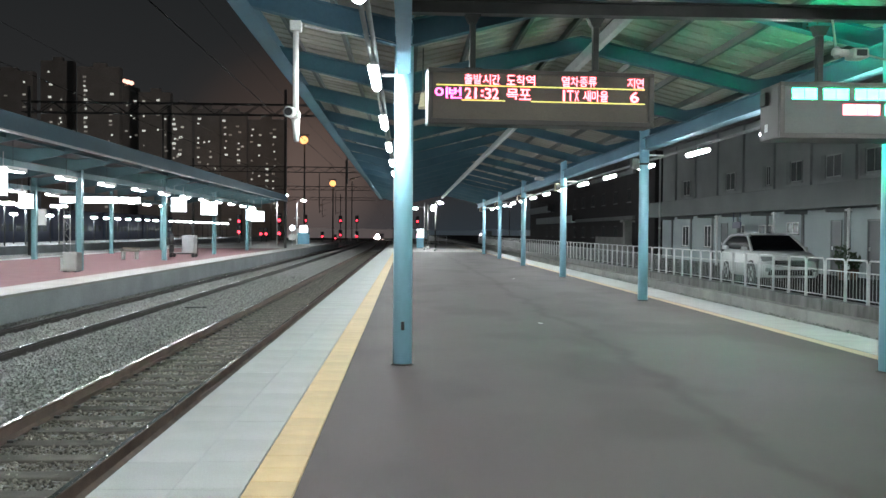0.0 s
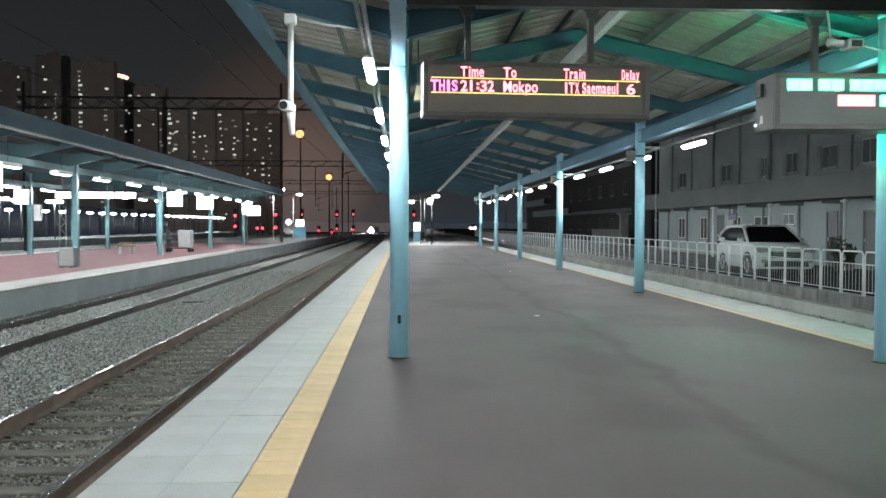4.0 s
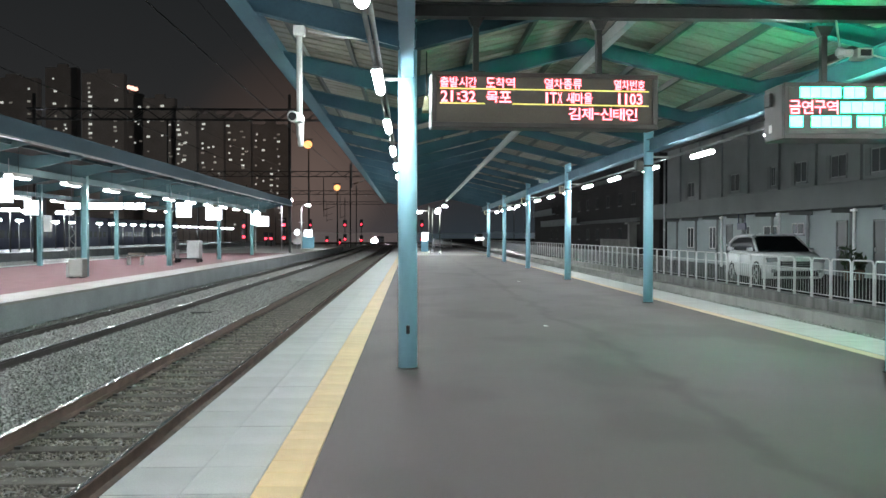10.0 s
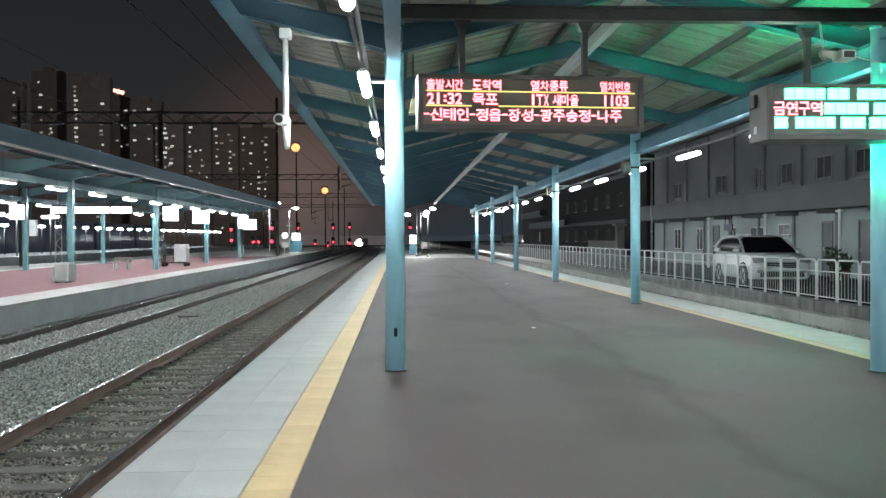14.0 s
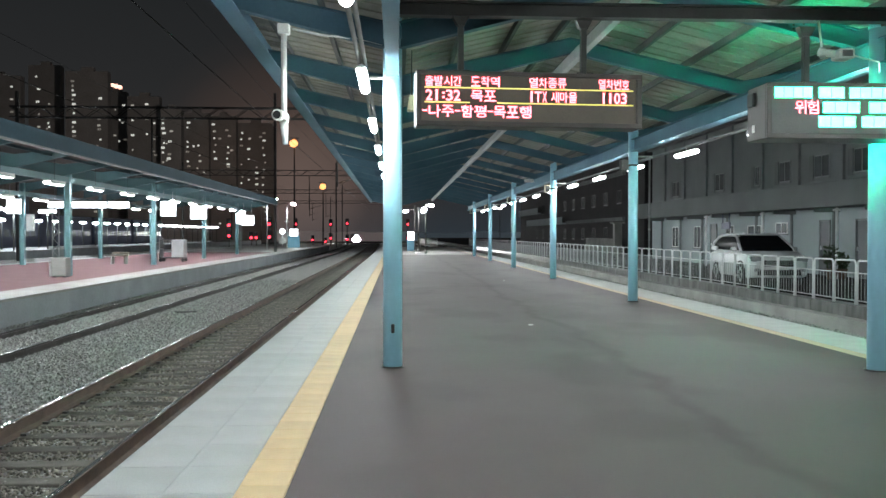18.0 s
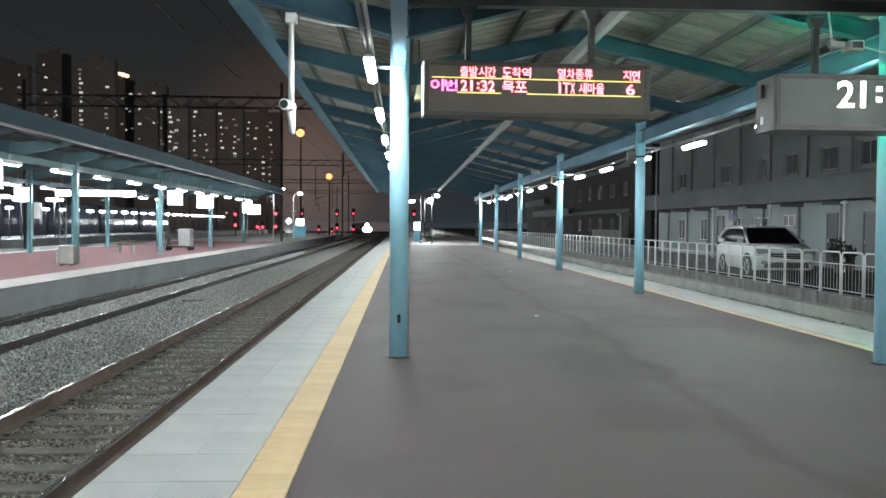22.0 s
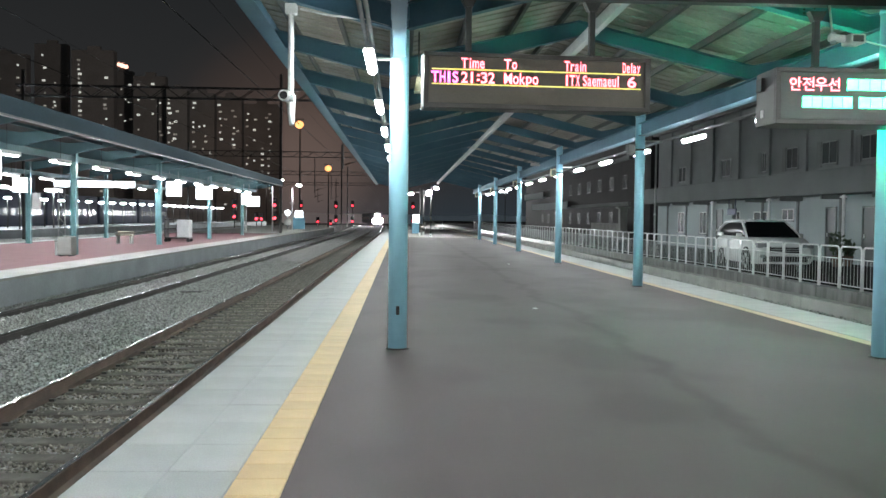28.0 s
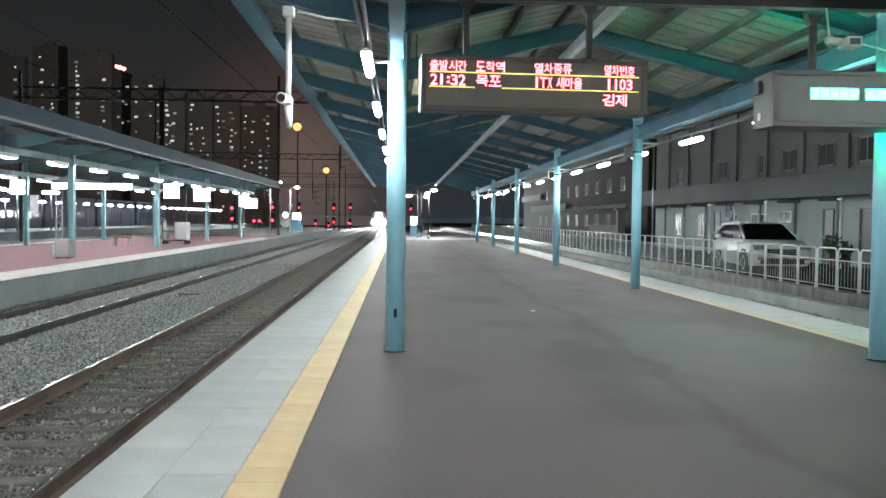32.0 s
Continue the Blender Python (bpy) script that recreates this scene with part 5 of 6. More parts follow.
# railing and lit notice at the end
rl = thing("end_railing", "low steel railing at the platform end", "railing", at=pose(-.5, 0, 0))
for x in (3.4, 4.4, 5.4):
    part("post", tube(bmesh.new(), (x, 102.5, 0), (x, 102.5, 1.0), .035, 8), M_GALV, rl)
for z in (.5, 1.0):
    part("rail", tube(bmesh.new(), (3.4, 102.5, z), (5.4, 102.5, z), .03, 8), M_GALV, rl)
nt = thing("lit_notice", "lit white notice panel on a blue base", "sign", "end-of-platform notices", at=pose(-.45, 0, 0))
part("light_panel", B((1.55, 79.95, 1.0, 2.15, 80.05, 1.75)), M_SIGNBOX, nt)
part("base", B((1.5, 79.9, 0, 2.2, 80.1, .996)), M_BLUE, nt, "blue base")

# street lamps far to the side of the yard
for bx_, by_, d in ((894, 371, 150), (911, 372, 140), (640, 425, 190)):
    x, y, z = bearing(bx_, by_, d)
    st = thing("street_lamp", "distant lit street lamp", "lamp", "distant street lamps")
    part("post", tube(bmesh.new(), (x, y, -1.04 + fall(y)), (x, y, z), .06, 8), M_MAST, st)
    part("light_head", B((x - .3, y - .2, z - .08, x + .3, y + .2, z + .08), bev=.03), M_STREET, st)

# ---- apartment towers ----
LIT = [glow("lit_flat_window", (0.93, 0.94, 0.86), .62), glow("dim_flat_window", (0.95, 0.90, 0.78), .26), glow("curtained_flat_window", (0.90, 0.82, 0.70), .11)]
WINS = [mesh_of("lit_window", B((-w, -.1, -h, -w * .08, 0, h), (w * .08, -.1, -h, w, 0, h)), m) for m, w, h in ((LIT[0], 1.15, .72), (LIT[0], .65, .62), (LIT[1], 1.0, .62), (LIT[1], .55, .55), (LIT[2], 1.1, .6))]
COLUMNS = ((5, 150, 3, 34), (55, 160, 4, 22), (100, 142, 6, 22), (120, 190, 3, 40), (163, 150, 14, 8), (207, 180, 5, 18), (250, 192, 3, 30), (265, 192, 5, 26), (290, 190, 3, 26), (303, 195, 4, 28), (318, 215, 12, 8.5), (330, 255, 2, 30), (361, 222, 10, 8.5), (380, 262, 4, 20), (408, 225, 6, 12), (432, 235, 7, 10), (455, 240, 10, 11), (468, 250, 5, 18), (482, 300, 6, 10), (495, 240, 11, 13))
TOWERS = ((-20, 70, 140, 380), (84, 140, 122, 400), (148, 222, 132, 370), (226, 254, 168, 430), (256, 312, 176, 385), (314, 350, 198, 360), (352, 398, 205, 390), (400, 446, 210, 410), (448, 512, 222, 430))
for x0, x1, ytop, d in TOWERS:
    d *= 1.6
    a, b = bearing(x0, ytop, d), bearing(x1, ytop, d)
    tw = thing("apartment_tower", "tall dark apartment tower with scattered lit windows", "apartment tower", "apartment towers")
    part("wall", B((a[0], d, -8, b[0], d + 7, a[2])), M_TOWER, tw)
    part("roof_house", B((a[0] + (b[0] - a[0]) * .35, d + 2, a[2], a[0] + (b[0] - a[0]) * .65, d + 6, a[2] + 3)), M_TOWER, tw)
    rnd = random.Random(int(x0 * 7 + ytop))
    for cx_, cy_, n, step in COLUMNS:
        if x0 + 4 <= cx_ <= x1 - 4:
            for i in range(n):
                if rnd.random() < .84:
                    p = bearing(cx_ + rnd.choice((0, 0, 0, 2, -2)), cy_ + step * i, d)
                    part("lit_window", rnd.choice(WINS[:2] + WINS), None, tw, at=pose(p[0], d - .02, p[2]))
    for i in range(5):
        p = bearing(rnd.uniform(x0 + 6, x1 - 6), rnd.uniform(ytop + 20, 400), d)
        part("lit_window", rnd.choice(WINS[1:]), None, tw, at=pose(p[0], d - .02, p[2]))
M_REDSIGN = glow("red_roof_sign", (1.0, 0.50, 0.38), 2.2)
rs = thing("roof_sign", "glowing orange-red sign on the tower's roof", "sign")
for sx_, sy_, sr_ in ((230.5, 156.5, 1.55), (237, 158.5, 1.8), (243.5, 160.5, 1.7)):
    p = bearing(sx_, sy_, 690)
    part("glowing_letter", tube(bmesh.new(), p, (p[0], 690.5, p[2]), sr_, 16), M_REDSIGN, rs)
a, b = bearing(228, 157, 690), bearing(246, 168, 690)
part("frame", B((a[0] + 1, 690.6, b[2] - 2.5, b[0] - 1, 691.4, a[2])), M_TOWER, rs)

# glowing strips that imitate haze along the horizon: warm over the lit yard, bluish beyond the platform
rnd = random.Random(3)
for x0, tone in ((-700, glow("warm_haze_strip", (1.0, 0.82, 0.80), 0.085)), (0, glow("bluish_haze_strip", (0.72, 0.95, 1.15), 0.036))):
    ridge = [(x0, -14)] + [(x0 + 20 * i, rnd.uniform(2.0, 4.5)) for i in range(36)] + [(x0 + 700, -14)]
    solid("backdrop", prism(bmesh.new(), ridge, 800, 801), tone, "dim glowing strip imitating haze on the horizon", "", "structure")

# ---- small things on and under the roof ----
cc = thing("security_camera", "white security camera on a hanging pole", "camera")
cx_, cy_ = -1.19, 9.85
part("mount", B((cx_ - .065, cy_ - .065, 3.84, cx_ + .065, cy_ + .065, 3.955), bev=.015), M_WHITE, cc)
part("pole", tube(bmesh.new(), (cx_, cy_, 2.92), (cx_, cy_, 3.845), .033, 12), M_WHITE, cc)
part("bracket", B((cx_ - .05, cy_ - .12, 2.86, cx_ + .05, cy_ + .05, 2.94), bev=.015), M_WHITE, cc)
hs = part("housing", tube(bmesh.new(), (cx_ - .05, cy_ - .22, 2.91), (cx_ - .02, cy_ + .14, 2.93), .062, 14), M_WHITE, cc)
part("lens", tube(bmesh.new(), (cx_ - .052, cy_ - .232, 2.91), (cx_ - .051, cy_ - .222, 2.91), .045, 14), M_BLACK, hs)
part("second_camera", tube(bmesh.new(), (cx_ + .02, cy_ - .05, 2.60), (cx_, cy_, 2.86), .030, 12, .05), M_WHITE, cc)
part("cable", pipe(bmesh.new(), [(cx_ + .1, cy_ - .02, 3.90), (cx_ + .4, cy_ - .02, 3.84), (cx_ + .8, cy_ - .02, 3.80), (cx_ + 1.1, cy_ - .02, 3.72)], .012), M_WHITE, cc)
cc.matrix_basis = pose(0, 0, -.075)
c2 = thing("security_camera", "white boxy security camera fixed under a rafter", "camera")
part("housing", B((4.63, 8.70, 3.335, 4.80, 8.90, 3.44), bev=.02), M_WHITE, c2)
part("lens", B((4.66, 8.694, 3.355, 4.77, 8.705, 3.42)), M_BLACK, c2)
part("arm", tube(bmesh.new(), (4.52, 8.85, 3.44), (4.56, 9.02, 3.80), .012, 8), M_WHITE, c2)
part("joint", tube(bmesh.new(), (4.46, 8.80, 3.41), (4.62, 8.80, 3.40), .04, 14), M_WHITE, c2)
part("knuckle", tube(bmesh.new(), (4.50, 8.80, 3.36), (4.52, 8.84, 3.46), .032, 12), M_GALV, c2)
part("cable", pipe(bmesh.new(), [(4.80, 8.8, 3.39), (5.0, 8.85, 3.36), (5.22, 9.0, 3.36), (5.36, 9.24, 3.30)], .01), M_WHITE, c2)
for x, y, z in ((.75, 23.8, 3.98), (.72, 46, 4.0), (5.25, 33.6, 3.62), (.70, 33.5, 4.0)):
    fx = thing("junction_box", "small white box fixed under the roof", "box", "boxes under the roof")
    part("body", B((x - .17, y - .1, z - .06, x + .17, y + .1, z + .06), bev=.012), M_WHITE, fx)
    part("hanger", tube(bmesh.new(), (x, y, z + .05), (x, y, deck_z(x)), .015, 6), M_WHITE, fx)
M_CREAM = surface("cream_plastic", (0.62, 0.55, 0.35), (0.52, 0.46, 0.30), rough=0.5)
ls_ = thing("loudspeaker", "cream box loudspeaker on a thin rod", "loudspeaker", "loudspeakers")
prism_bm = prism(bmesh.new(), [(.20, 3.00), (.30, 3.00), (.28, 3.17), (.23, 3.17)], 10.3, 10.5)
part("box", prism_bm, M_CREAM, ls_)
part("rod", tube(bmesh.new(), (.255, 10.4, 3.17), (.255, 10.4, 3.72), .008, 6), M_DARK, ls_)
for k in range(1, 6):
    y = COL_Y0 + BAY * k - .50
    sp = thing("loudspeaker", "dark box loudspeaker clamped to a column", "loudspeaker", "loudspeakers")
    part("box", B((COL_R - .30, y - .10, 2.95, COL_R - .13, y + .10, 3.20), bev=.012), M_CREAM if k > 1 else M_DARK, sp)
    part("clamp", tube(bmesh.new(), (COL_R, y, 3.06), (COL_R, y, 3.10), .117, 18), M_DARK, sp)
    part("front", B((COL_R - .29, y - .115, 2.97, COL_R - .14, y - .10, 3.18)), M_DARK, sp)
# name plates on the inner columns of the left row
M_BLUEPLATE = surface("blue_plate", (0.03, 0.10, 0.34), (0.025, 0.085, 0.29), rough=0.35, bump=0.02)
for k in range(1, 5):
    y = COL_Y0 + BAY * k + .05
    nm = thing("column_name_plate", "narrow white and blue upright plate on a column", "sign", "plates on columns")
    part("plate", B((COL_L - .26, y - .09, 1.62, COL_L - .12, y - .07, 2.86), bev=.004), M_WHITE, nm)
    part("blue_field", B((COL_L - .258, y - .096, 1.64, COL_L - .122, y - .091, 2.05)), M_BLUEPLATE, nm)
    for j in range(5):
        part("writing_bar", B((COL_L - .23, y - .096, 2.12 + .14 * j, COL_L - .15, y - .091, 2.21 + .14 * j)), M_BLUEPLATE, nm)
    for z in (1.8, 2.6):
        part("clamp", tube(bmesh.new(), (COL_L, y, z), (COL_L, y, z + .04), .117, 18), M_GALV, nm)
# earth terminal on the first column
tm = thing("earth_terminal", "small dark cover plate on a blue column", "cover plate")
part("cover", B((COL_L - .018, COL_Y0 + .05 - .125, .40, COL_L + .022, COL_Y0 + .05 - .09, .50), bev=.01), M_BLACK, tm)
for k in (0,):
    for s in (-.085, .085):
        part("bracket_bolt", B((COL_L + s - .02, COL_Y0 - .085, 3.72, COL_L + s + .02, COL_Y0 - .05, 3.86), bev=.005), M_BLUE, canopy)
# litter on the paving
rnd = random.Random(3)
for x, y in ((2.32, 14.35), (3.6, 28.2)):
    lt = solid("paper_scrap", B((-.035, -.03, 0, .035, .03, .008), bev=.003), M_WHITE, "small white scrap of paper on the asphalt", "litter", group="scraps", at=pose(x, y, .001, 4, 3, rnd.uniform(0, 90)))

# ---- ballast heaps and stones ----
bm = bmesh.new()
prism(bm, [(-6.55, -.78), (-6.35, -.64), (-5.9, -.60), (-5.0, -.60), (-4.5, -.65), (-4.30, -.78)], -5, 200)
prism(bm, [(-8.04, -.78), (-7.98, -.66), (-6.92, -.66), (-6.86, -.78)], -5, 200)
prism(bm, [(-9.03, -.78), (-9.03, -.66), (-8.6, -.68), (-8.35, -.78)], -5, 200)
solid("ballast_heap", bm, M_BALLAST_BED, "pale heaped ballast between the tracks", "ballast", "structure")
M_STONE = surface("ballast_stone", (0.41, 0.42, 0.395), (0.09, 0.09, 0.084), rough=0.9, scale=22, fine=60, bump=0.2, spread=0.25)
# brownish stones; the shade between the sleepers is put into their darker tone
M_STONE2 = surface("shade_dark_ballast_stone", (0.31, 0.29, 0.245), (0.045, 0.041, 0.033), rough=0.9, scale=22, fine=60, bump=0.2, spread=0.25)


def stones(name, n, area, zf, size, material, label, seed):
    """Many small crushed stones in one mesh."""
    rs_ = np.random.RandomState(seed)
    x = rs_.uniform(area[0], area[1], n)
    y = area[2] + (area[3] - area[2]) * rs_.uniform(0, 1, n) ** 1.6
    z = np.array([zf(a) for a in x]) + rs_.uniform(-.012, .018, n)
    base = np.array([(1, 0, 0), (-1, 0, 0), (0, 1, 0), (0, -1, 0), (0, 0, 1), (0, 0, -1)], float)
    s = rs_.uniform(.5, 1.25, (n, 1, 1)) * size * rs_.uniform(.6, 1.2, (n, 6, 1))
    q = rs_.normal(size=(n, 4))
    q /= np.linalg.norm(q, axis=1)[:, None]
    w, a, b, c = q.T
    rot = np.stack([1 - 2 * (b * b + c * c), 2 * (a * b - c * w), 2 * (a * c + b * w), 2 * (a * b + c * w), 1 - 2 * (a * a + c * c), 2 * (b * c - a * w), 2 * (a * c - b * w), 2 * (b * c + a * w), 1 - 2 * (a * a + b * b)], 1).reshape(n, 3, 3)
    v = np.einsum("nij,nkj->nki", rot, base[None] * s) + np.stack([x, y, z], 1)[:, None]
    tri = np.array([(0, 2, 4), (2, 1, 4), (1, 3, 4), (3, 0, 4), (2, 0, 5), (1, 2, 5), (3, 1, 5), (0, 3, 5)])
    f = (tri[None] + (np.arange(n) * 6)[:, None, None]).reshape(-1, 3)
    me = bpy.data.meshes.new(name)
    me.vertices.add(n * 6)
    me.vertices.foreach_set("co", v.ravel())
    me.loops.add(len(f) * 3)
    me.loops.foreach_set("vertex_index", f.ravel().astype(np.int32))
    me.polygons.add(len(f))
    me.polygons.foreach_set("loop_start", np.arange(0, len(f) * 3, 3, dtype=np.int32))
    me.update(calc_edges=True)
    me.materials.append(material)
    return tagged(new(name, me), label, "ballast", kind="stuff")


def heap_z(x):
    return np.interp(x, [-6.55, -6.35, -5.9, -5.0, -4.5, -4.3], [-.75, -.64, -.60, -.60, -.65, -.75])


stones("ballast_stones", 52000, (-6.6, -4.25, 5.0, 40), heap_z, .042, M_STONE, "grey crushed stones heaped between the tracks", 1)
stones("ballast_stones", 16000, (-8.0, -6.9, 9.0, 45), lambda x: -.655, .04, M_STONE, "grey crushed stones between the rails", 2)
stones("ballast_stones", 5000, (-9.0, -8.3, 12, 45), lambda x: -.67, .04, M_STONE, "grey crushed stones by the platform wall", 3)
stones("ballast_stones", 27000, (-4.08, -2.72, 4.0, 45), lambda x: -.757, .034, M_STONE2, "brownish stones among the sleepers, shade put into their dark tone", 4)
stones("ballast_stones", 4000, (9.3, 10.4, 14, 60), lambda x: -.74, .05, M_STONE, "grey stones beyond the platform", 5)
# a dropped sleeper piece on the heap
solid("steel_offcut", B((-.30, -.05, 0, .30, .05, .05), bev=.01), M_DARK, "rusty steel offcut lying on the ballast", "scrap metal", at=pose(-5.56, 23.4, -.585, 0, 0, 12))

# ---- the train ----
M_TRAINW = surface("white_train_paint", (0.55, 0.56, 0.58), (0.48, 0.49, 0.51), rough=0.35, scale=1, fine=10, bump=0)
M_TRAINR = surface("red_train_paint", (0.32, 0.03, 0.04), (0.26, 0.025, 0.03), rough=0.35, scale=1, fine=10, bump=0)
train = thing("passenger_train", "approaching passenger train with bright white headlights", "train")


def car_ring(y, hw, z0, z1, r):
    return [(-hw + r * .5, y, z0), (hw - r * .5, y, z0), (hw, y, z0 + r), (hw, y, z1 - r * 2), (hw - r, y, z1 - r * .5), (hw - r * 2.5, y, z1), (-hw + r * 2.5, y, z1), (-hw + r, y, z1 - r * .5), (-hw, y, z1 - r * 2), (-hw, y, z0 + r)]


part("cab", sect(bmesh.new(), [car_ring(0, .95, .40, 1.9, .2), car_ring(.5, 1.3, .25, 2.6, .25), car_ring(1.6, 1.5, .2, 3.5, .3), car_ring(3.0, 1.56, .2, 3.85, .3), car_ring(23, 1.56, .2, 3.85, .3)]), M_TRAINW, train, "white streamlined driving car")
part("windscreen", B((-.9, .66, 1.95, .9, .75, 2.32), bev=.04), M_GLASS, train)
part("nose_band", B((-.97, -.02, .75, .97, .12, 1.0), bev=.03), M_TRAINR, train)
part("coupler_cover", B((-.45, -.06, .45, .45, .08, .72), bev=.04), M_BLACK, train)
# oversized lamp discs, roof light too: glare is put into their width
for s in (-1, 1):
    hl = part("headlight", tube(bmesh.new(), (s * .78, -.16, 1.40), (s * .78, -.03, 1.40), .70, 24), M_HEAD, train, "dazzling white headlight")
    part("headlight_rim", tube(bmesh.new(), (s * .78, -.10, 1.40), (s * .78, .5, 1.40), .74, 24), M_BLACK, hl)
part("top_light", tube(bmesh.new(), (0, .55, 2.75), (0, .74, 2.75), .50, 24), M_HEAD, train, "dazzling white roof light")
for k in range(1, 5):
    cr = part("carriage", sect(bmesh.new(), [car_ring(23.6 * k, 1.56, .2, 3.85, .3), car_ring(23.6 * k + 23, 1.56, .2, 3.85, .3)]), M_TRAINW, train, "white passenger carriage")
    part("window_band", B((-1.575, 23.6 * k + 1.5, 1.6, -1.562, 23.6 * k + 21.5, 2.5)), M_GLASS, cr)
    part("window_band", B((1.562, 23.6 * k + 1.5, 1.6, 1.575, 23.6 * k + 21.5, 2.5)), M_GLASS, cr)

# ---- a van on the road beyond the fence ----
van = thing("van", "pale delivery van driving with its headlights on", "van")
part("body", sect(bmesh.new(), [rounded(.85, .35, 1.0, -2.5, .1), rounded(.95, .3, 1.25, -2.2, .12), rounded(.95, .3, 2.0, -1.4, .12, .05), rounded(.95, .3, 2.05, 2.3, .12, .05), rounded(.9, .35, 1.95, 2.4, .12, .05)]), M_CARW, van)
part("windscreen", B((-.75, -2.0, 1.35, .75, -1.75, 1.9), bev=.03), M_GLASS, van)
M_VANLIGHT = glow("van_headlight", (1.0, 0.97, 0.9), 40.0)
for s in (-1, 1):
    part("headlight", tube(bmesh.new(), (s * .68, -2.58, .78), (s * .68, -2.45, .78), .24, 16), M_VANLIGHT, van, "lit headlight")
    for y in (-1.6, 1.5):
        part("wheel", tube(bmesh.new(), (s * .72, y, .34), (s * .96, y, .34), .34, 20), M_TYRE, van)

# ---- white tiles, tactile slabs (last) ----
TILE_L = .60
TA = mesh_of("edge_tile", B((-.2255, -TILE_L / 2 + .003, -.022, .2255, TILE_L / 2 - .003, 0.0), bev=.003), M_TILE)
TB = mesh_of("edge_tile", B((-.206, -TILE_L / 2 + .003, -.022, .206, TILE_L / 2 - .003, 0.0), bev=.003), M_TILE)
for i in range(75):
    y = 3.0 + TILE_L * i
    part("edge_tile", TA, None, plat, at=pose(-1.5225, y, .001 * ((i * 7) % 3)))
    part("edge_tile", TB, None, plat, at=pose(-1.087, y + .003, .001 * ((i * 5) % 3)))
tb = bmesh.new()
box(tb, -.1475, -.1475, -.022, .1475, .1475, 0, .004)
TACT_ME = mesh_of("tactile_slab", tb, M_TACT)
for i in range(150):
    part("tactile_slab", TACT_ME, None, plat, at=pose((T_L0 + T_L1) / 2, 3.0 + .3 * i, .001))
tagged(part("edge_tiles", B((EDGE_L, 47.7, -.022, T_L0, PLAT_END, 0), (EDGE_L, -60, -.022, T_L0, 2.69, 0)), M_TILE, plat), kind="stuff")
tagged(part("tactile_slabs", B((T_L0, 47.86, -.022, T_L1, PLAT_END, .002), (T_L0, -60, -.022, T_L1, 2.84, .002)), M_TACT, plat), kind="stuff")
TR = mesh_of("edge_tile", B((-.43, -TILE_L / 2 + .003, -.022, .43, TILE_L / 2 - .003, 0.0)), M_TILE)
for i in range(90):
    part("edge_tile", TR, None, plat, at=pose((T_R1 + EDGE_R) / 2, 10 + TILE_L * i, .001 * ((i * 7) % 3)))
tagged(part("edge_tiles", B((T_R1 + .003, 63.7, -.022, EDGE_R, PLAT_END, 0), (T_R1 + .003, -60, -.022, EDGE_R, 9.69, 0)), M_TILE, plat), kind="stuff")
part("tactile_strip", B((T_R0, -60, -.022, T_R1, PLAT_END, .003)), surface("worn_tactile_paint", (0.58, 0.43, 0.27), (0.48, 0.37, 0.26), rough=0.6, scale=2.5, fine=60, bump=0.1), plat, "yellow tactile strip")


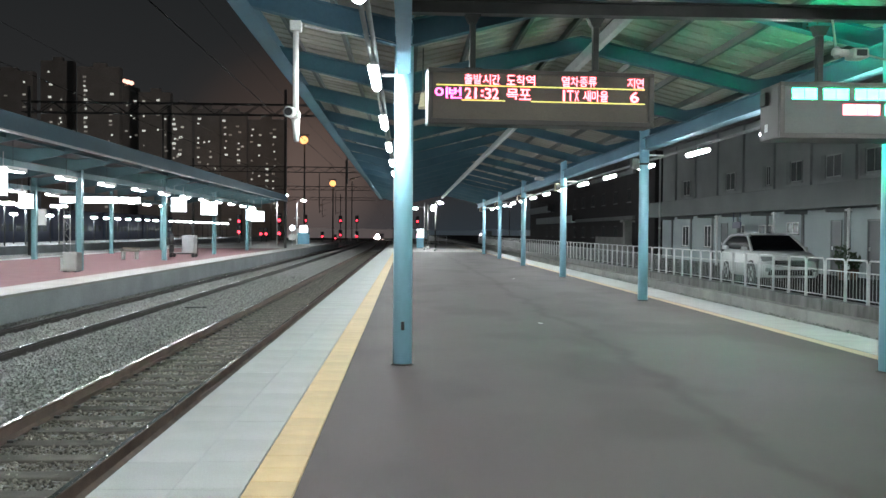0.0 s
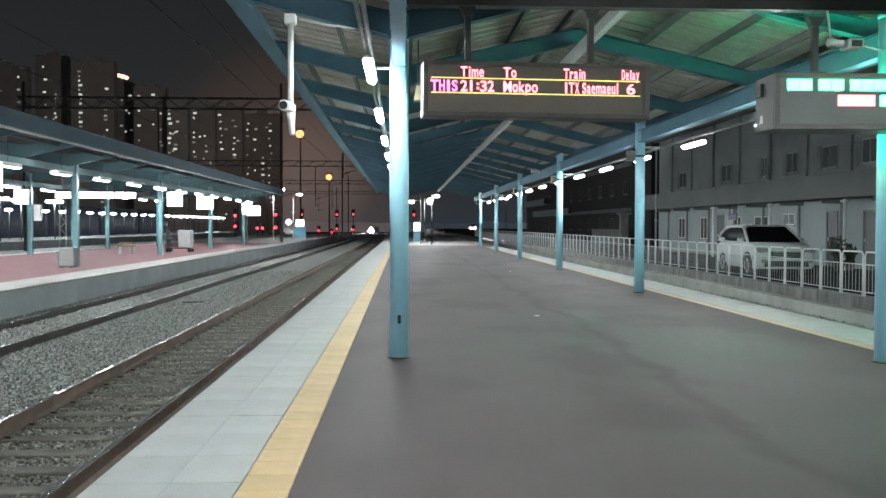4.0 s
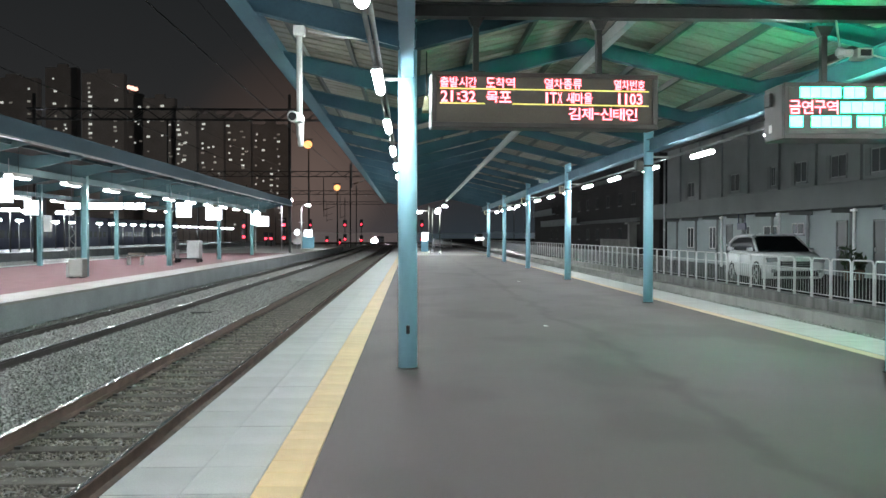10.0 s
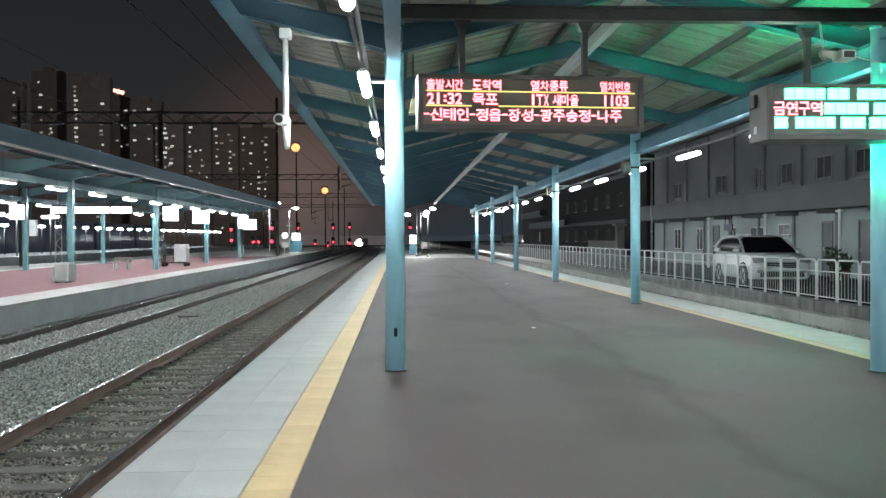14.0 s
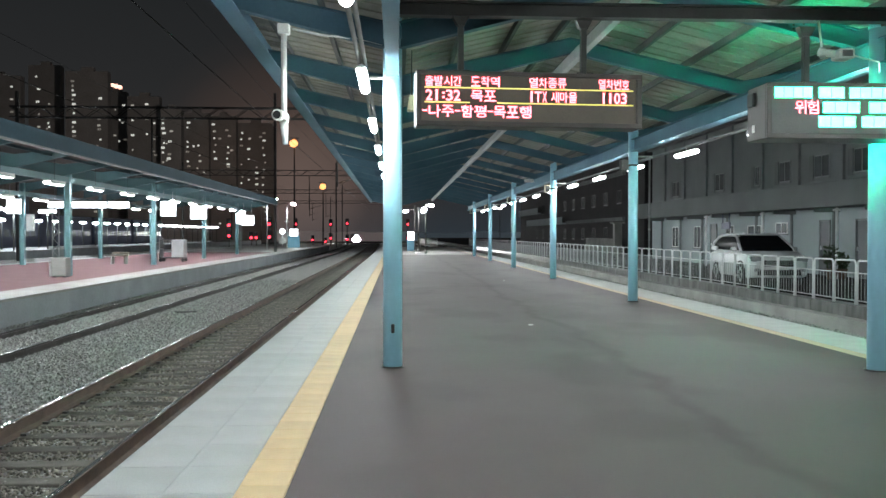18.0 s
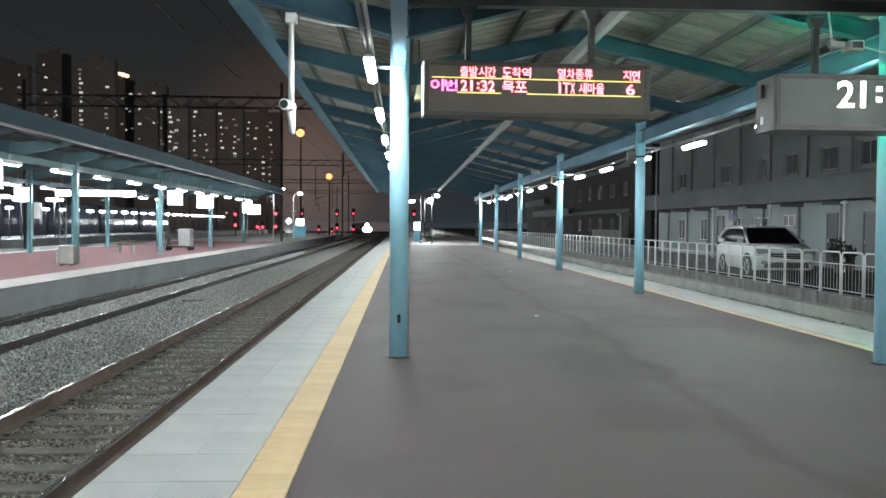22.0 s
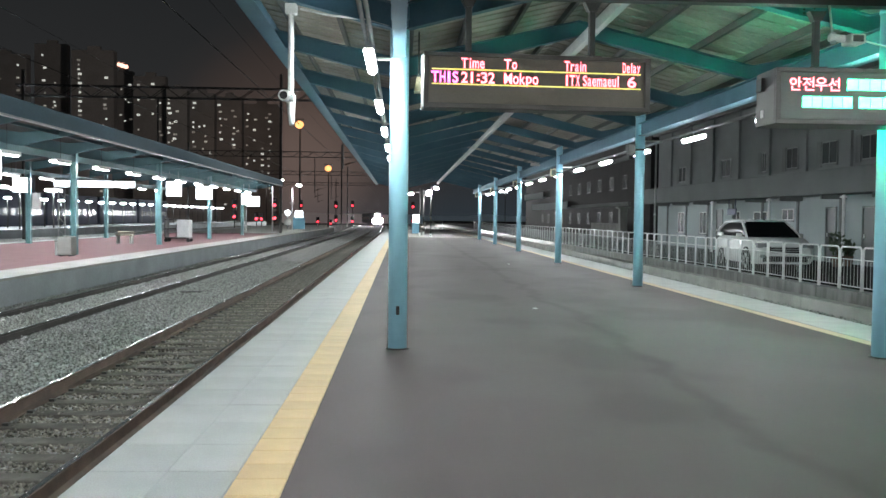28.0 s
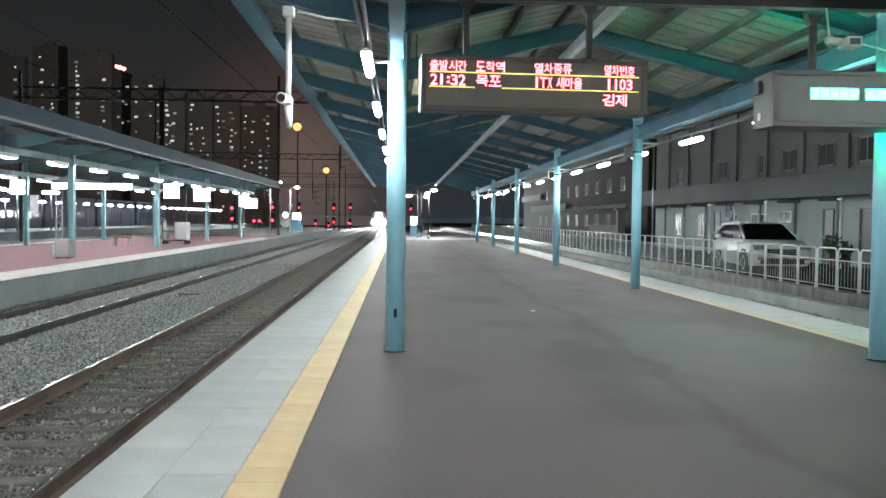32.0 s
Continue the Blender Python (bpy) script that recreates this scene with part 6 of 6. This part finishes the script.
# ---- what moves ----
def motions():
    """The train comes in along its track; the letters run along the display's third line."""
    rows = []
    for i in range(17):
        t = 2.0 * i
        y = 200 + 12.0 * (32 - t)
        x, x2 = track_x(y), track_x(y + 8)
        rows.append((t, pose(x, y, RAIL_Z + fall(y), 0, 0, math.degrees(math.atan2(x - x2, 8)))))
    walk(train, rows)

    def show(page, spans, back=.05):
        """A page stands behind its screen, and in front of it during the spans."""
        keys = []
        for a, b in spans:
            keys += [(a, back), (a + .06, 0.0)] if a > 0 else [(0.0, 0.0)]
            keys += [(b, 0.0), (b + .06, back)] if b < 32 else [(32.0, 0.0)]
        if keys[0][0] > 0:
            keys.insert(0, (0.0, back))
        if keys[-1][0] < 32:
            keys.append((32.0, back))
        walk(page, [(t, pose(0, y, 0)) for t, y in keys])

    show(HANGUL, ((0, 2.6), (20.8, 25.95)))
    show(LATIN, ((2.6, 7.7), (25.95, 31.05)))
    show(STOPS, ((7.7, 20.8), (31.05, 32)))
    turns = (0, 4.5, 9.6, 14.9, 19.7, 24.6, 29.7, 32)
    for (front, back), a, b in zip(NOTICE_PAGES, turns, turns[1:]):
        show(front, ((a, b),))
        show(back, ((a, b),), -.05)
    z = YARD_Z
    walk(van, [(0.0, pose(27, 290, z, 0, 0, -35)), (4.0, pose(22, 262, z, 0, 0, -20)), (6.0, pose(18.2, 236, z, 0, 0, -5)), (10.0, pose(16.6, 208, z, 0, 0, -2)), (11.5, pose(17.2, 199, z, 0, 0, 25)), (13.0, pose(21, 194, z, 0, 0, 70)), (16.0, pose(34, 193, z, 0, 0, 90)), (32.0, pose(50, 193, z, 0, 0, 90))])
    # the stations come in one by one at the right end and leave one by one at the left
    left, right = 785.0, 1131.0
    ends = (46, 126, 183, 240, 343)                # where the text ends after each station
    heads = (57, 148 - 11, 205 - 11, 251, 354, 411, 468, 560)   # where the leading station begins
    beats = (8.85, 10.2, 11.2, 12.25, 13.25, 14.25, 15.3, 16.4, 17.6, 18.6, 19.75, 20.75)
    shifts = [right - e for e in ends] + [left - h for h in heads]
    steps = list(zip((7.75,) + beats, shifts)) + [(31.1, right - ends[0])]
    for ob, off, wdt in STRIP:
        last = (right - wdt, .03)
        keys = [(0.0, *last)]
        for t, shift in steps:
            x = shift + off
            seen = x > left - 14 and x + wdt < right + 6
            now = (x, -.012) if seen else (min(max(x, left), right - wdt), .03)
            if now != last:
                keys += [(t, *last), (t + .07, *now)]
            last = now
        keys.append((32.0, *last))
        walk(ob, [(t, pose(u(x), y, 0)) for t, x, y in keys])


motions()
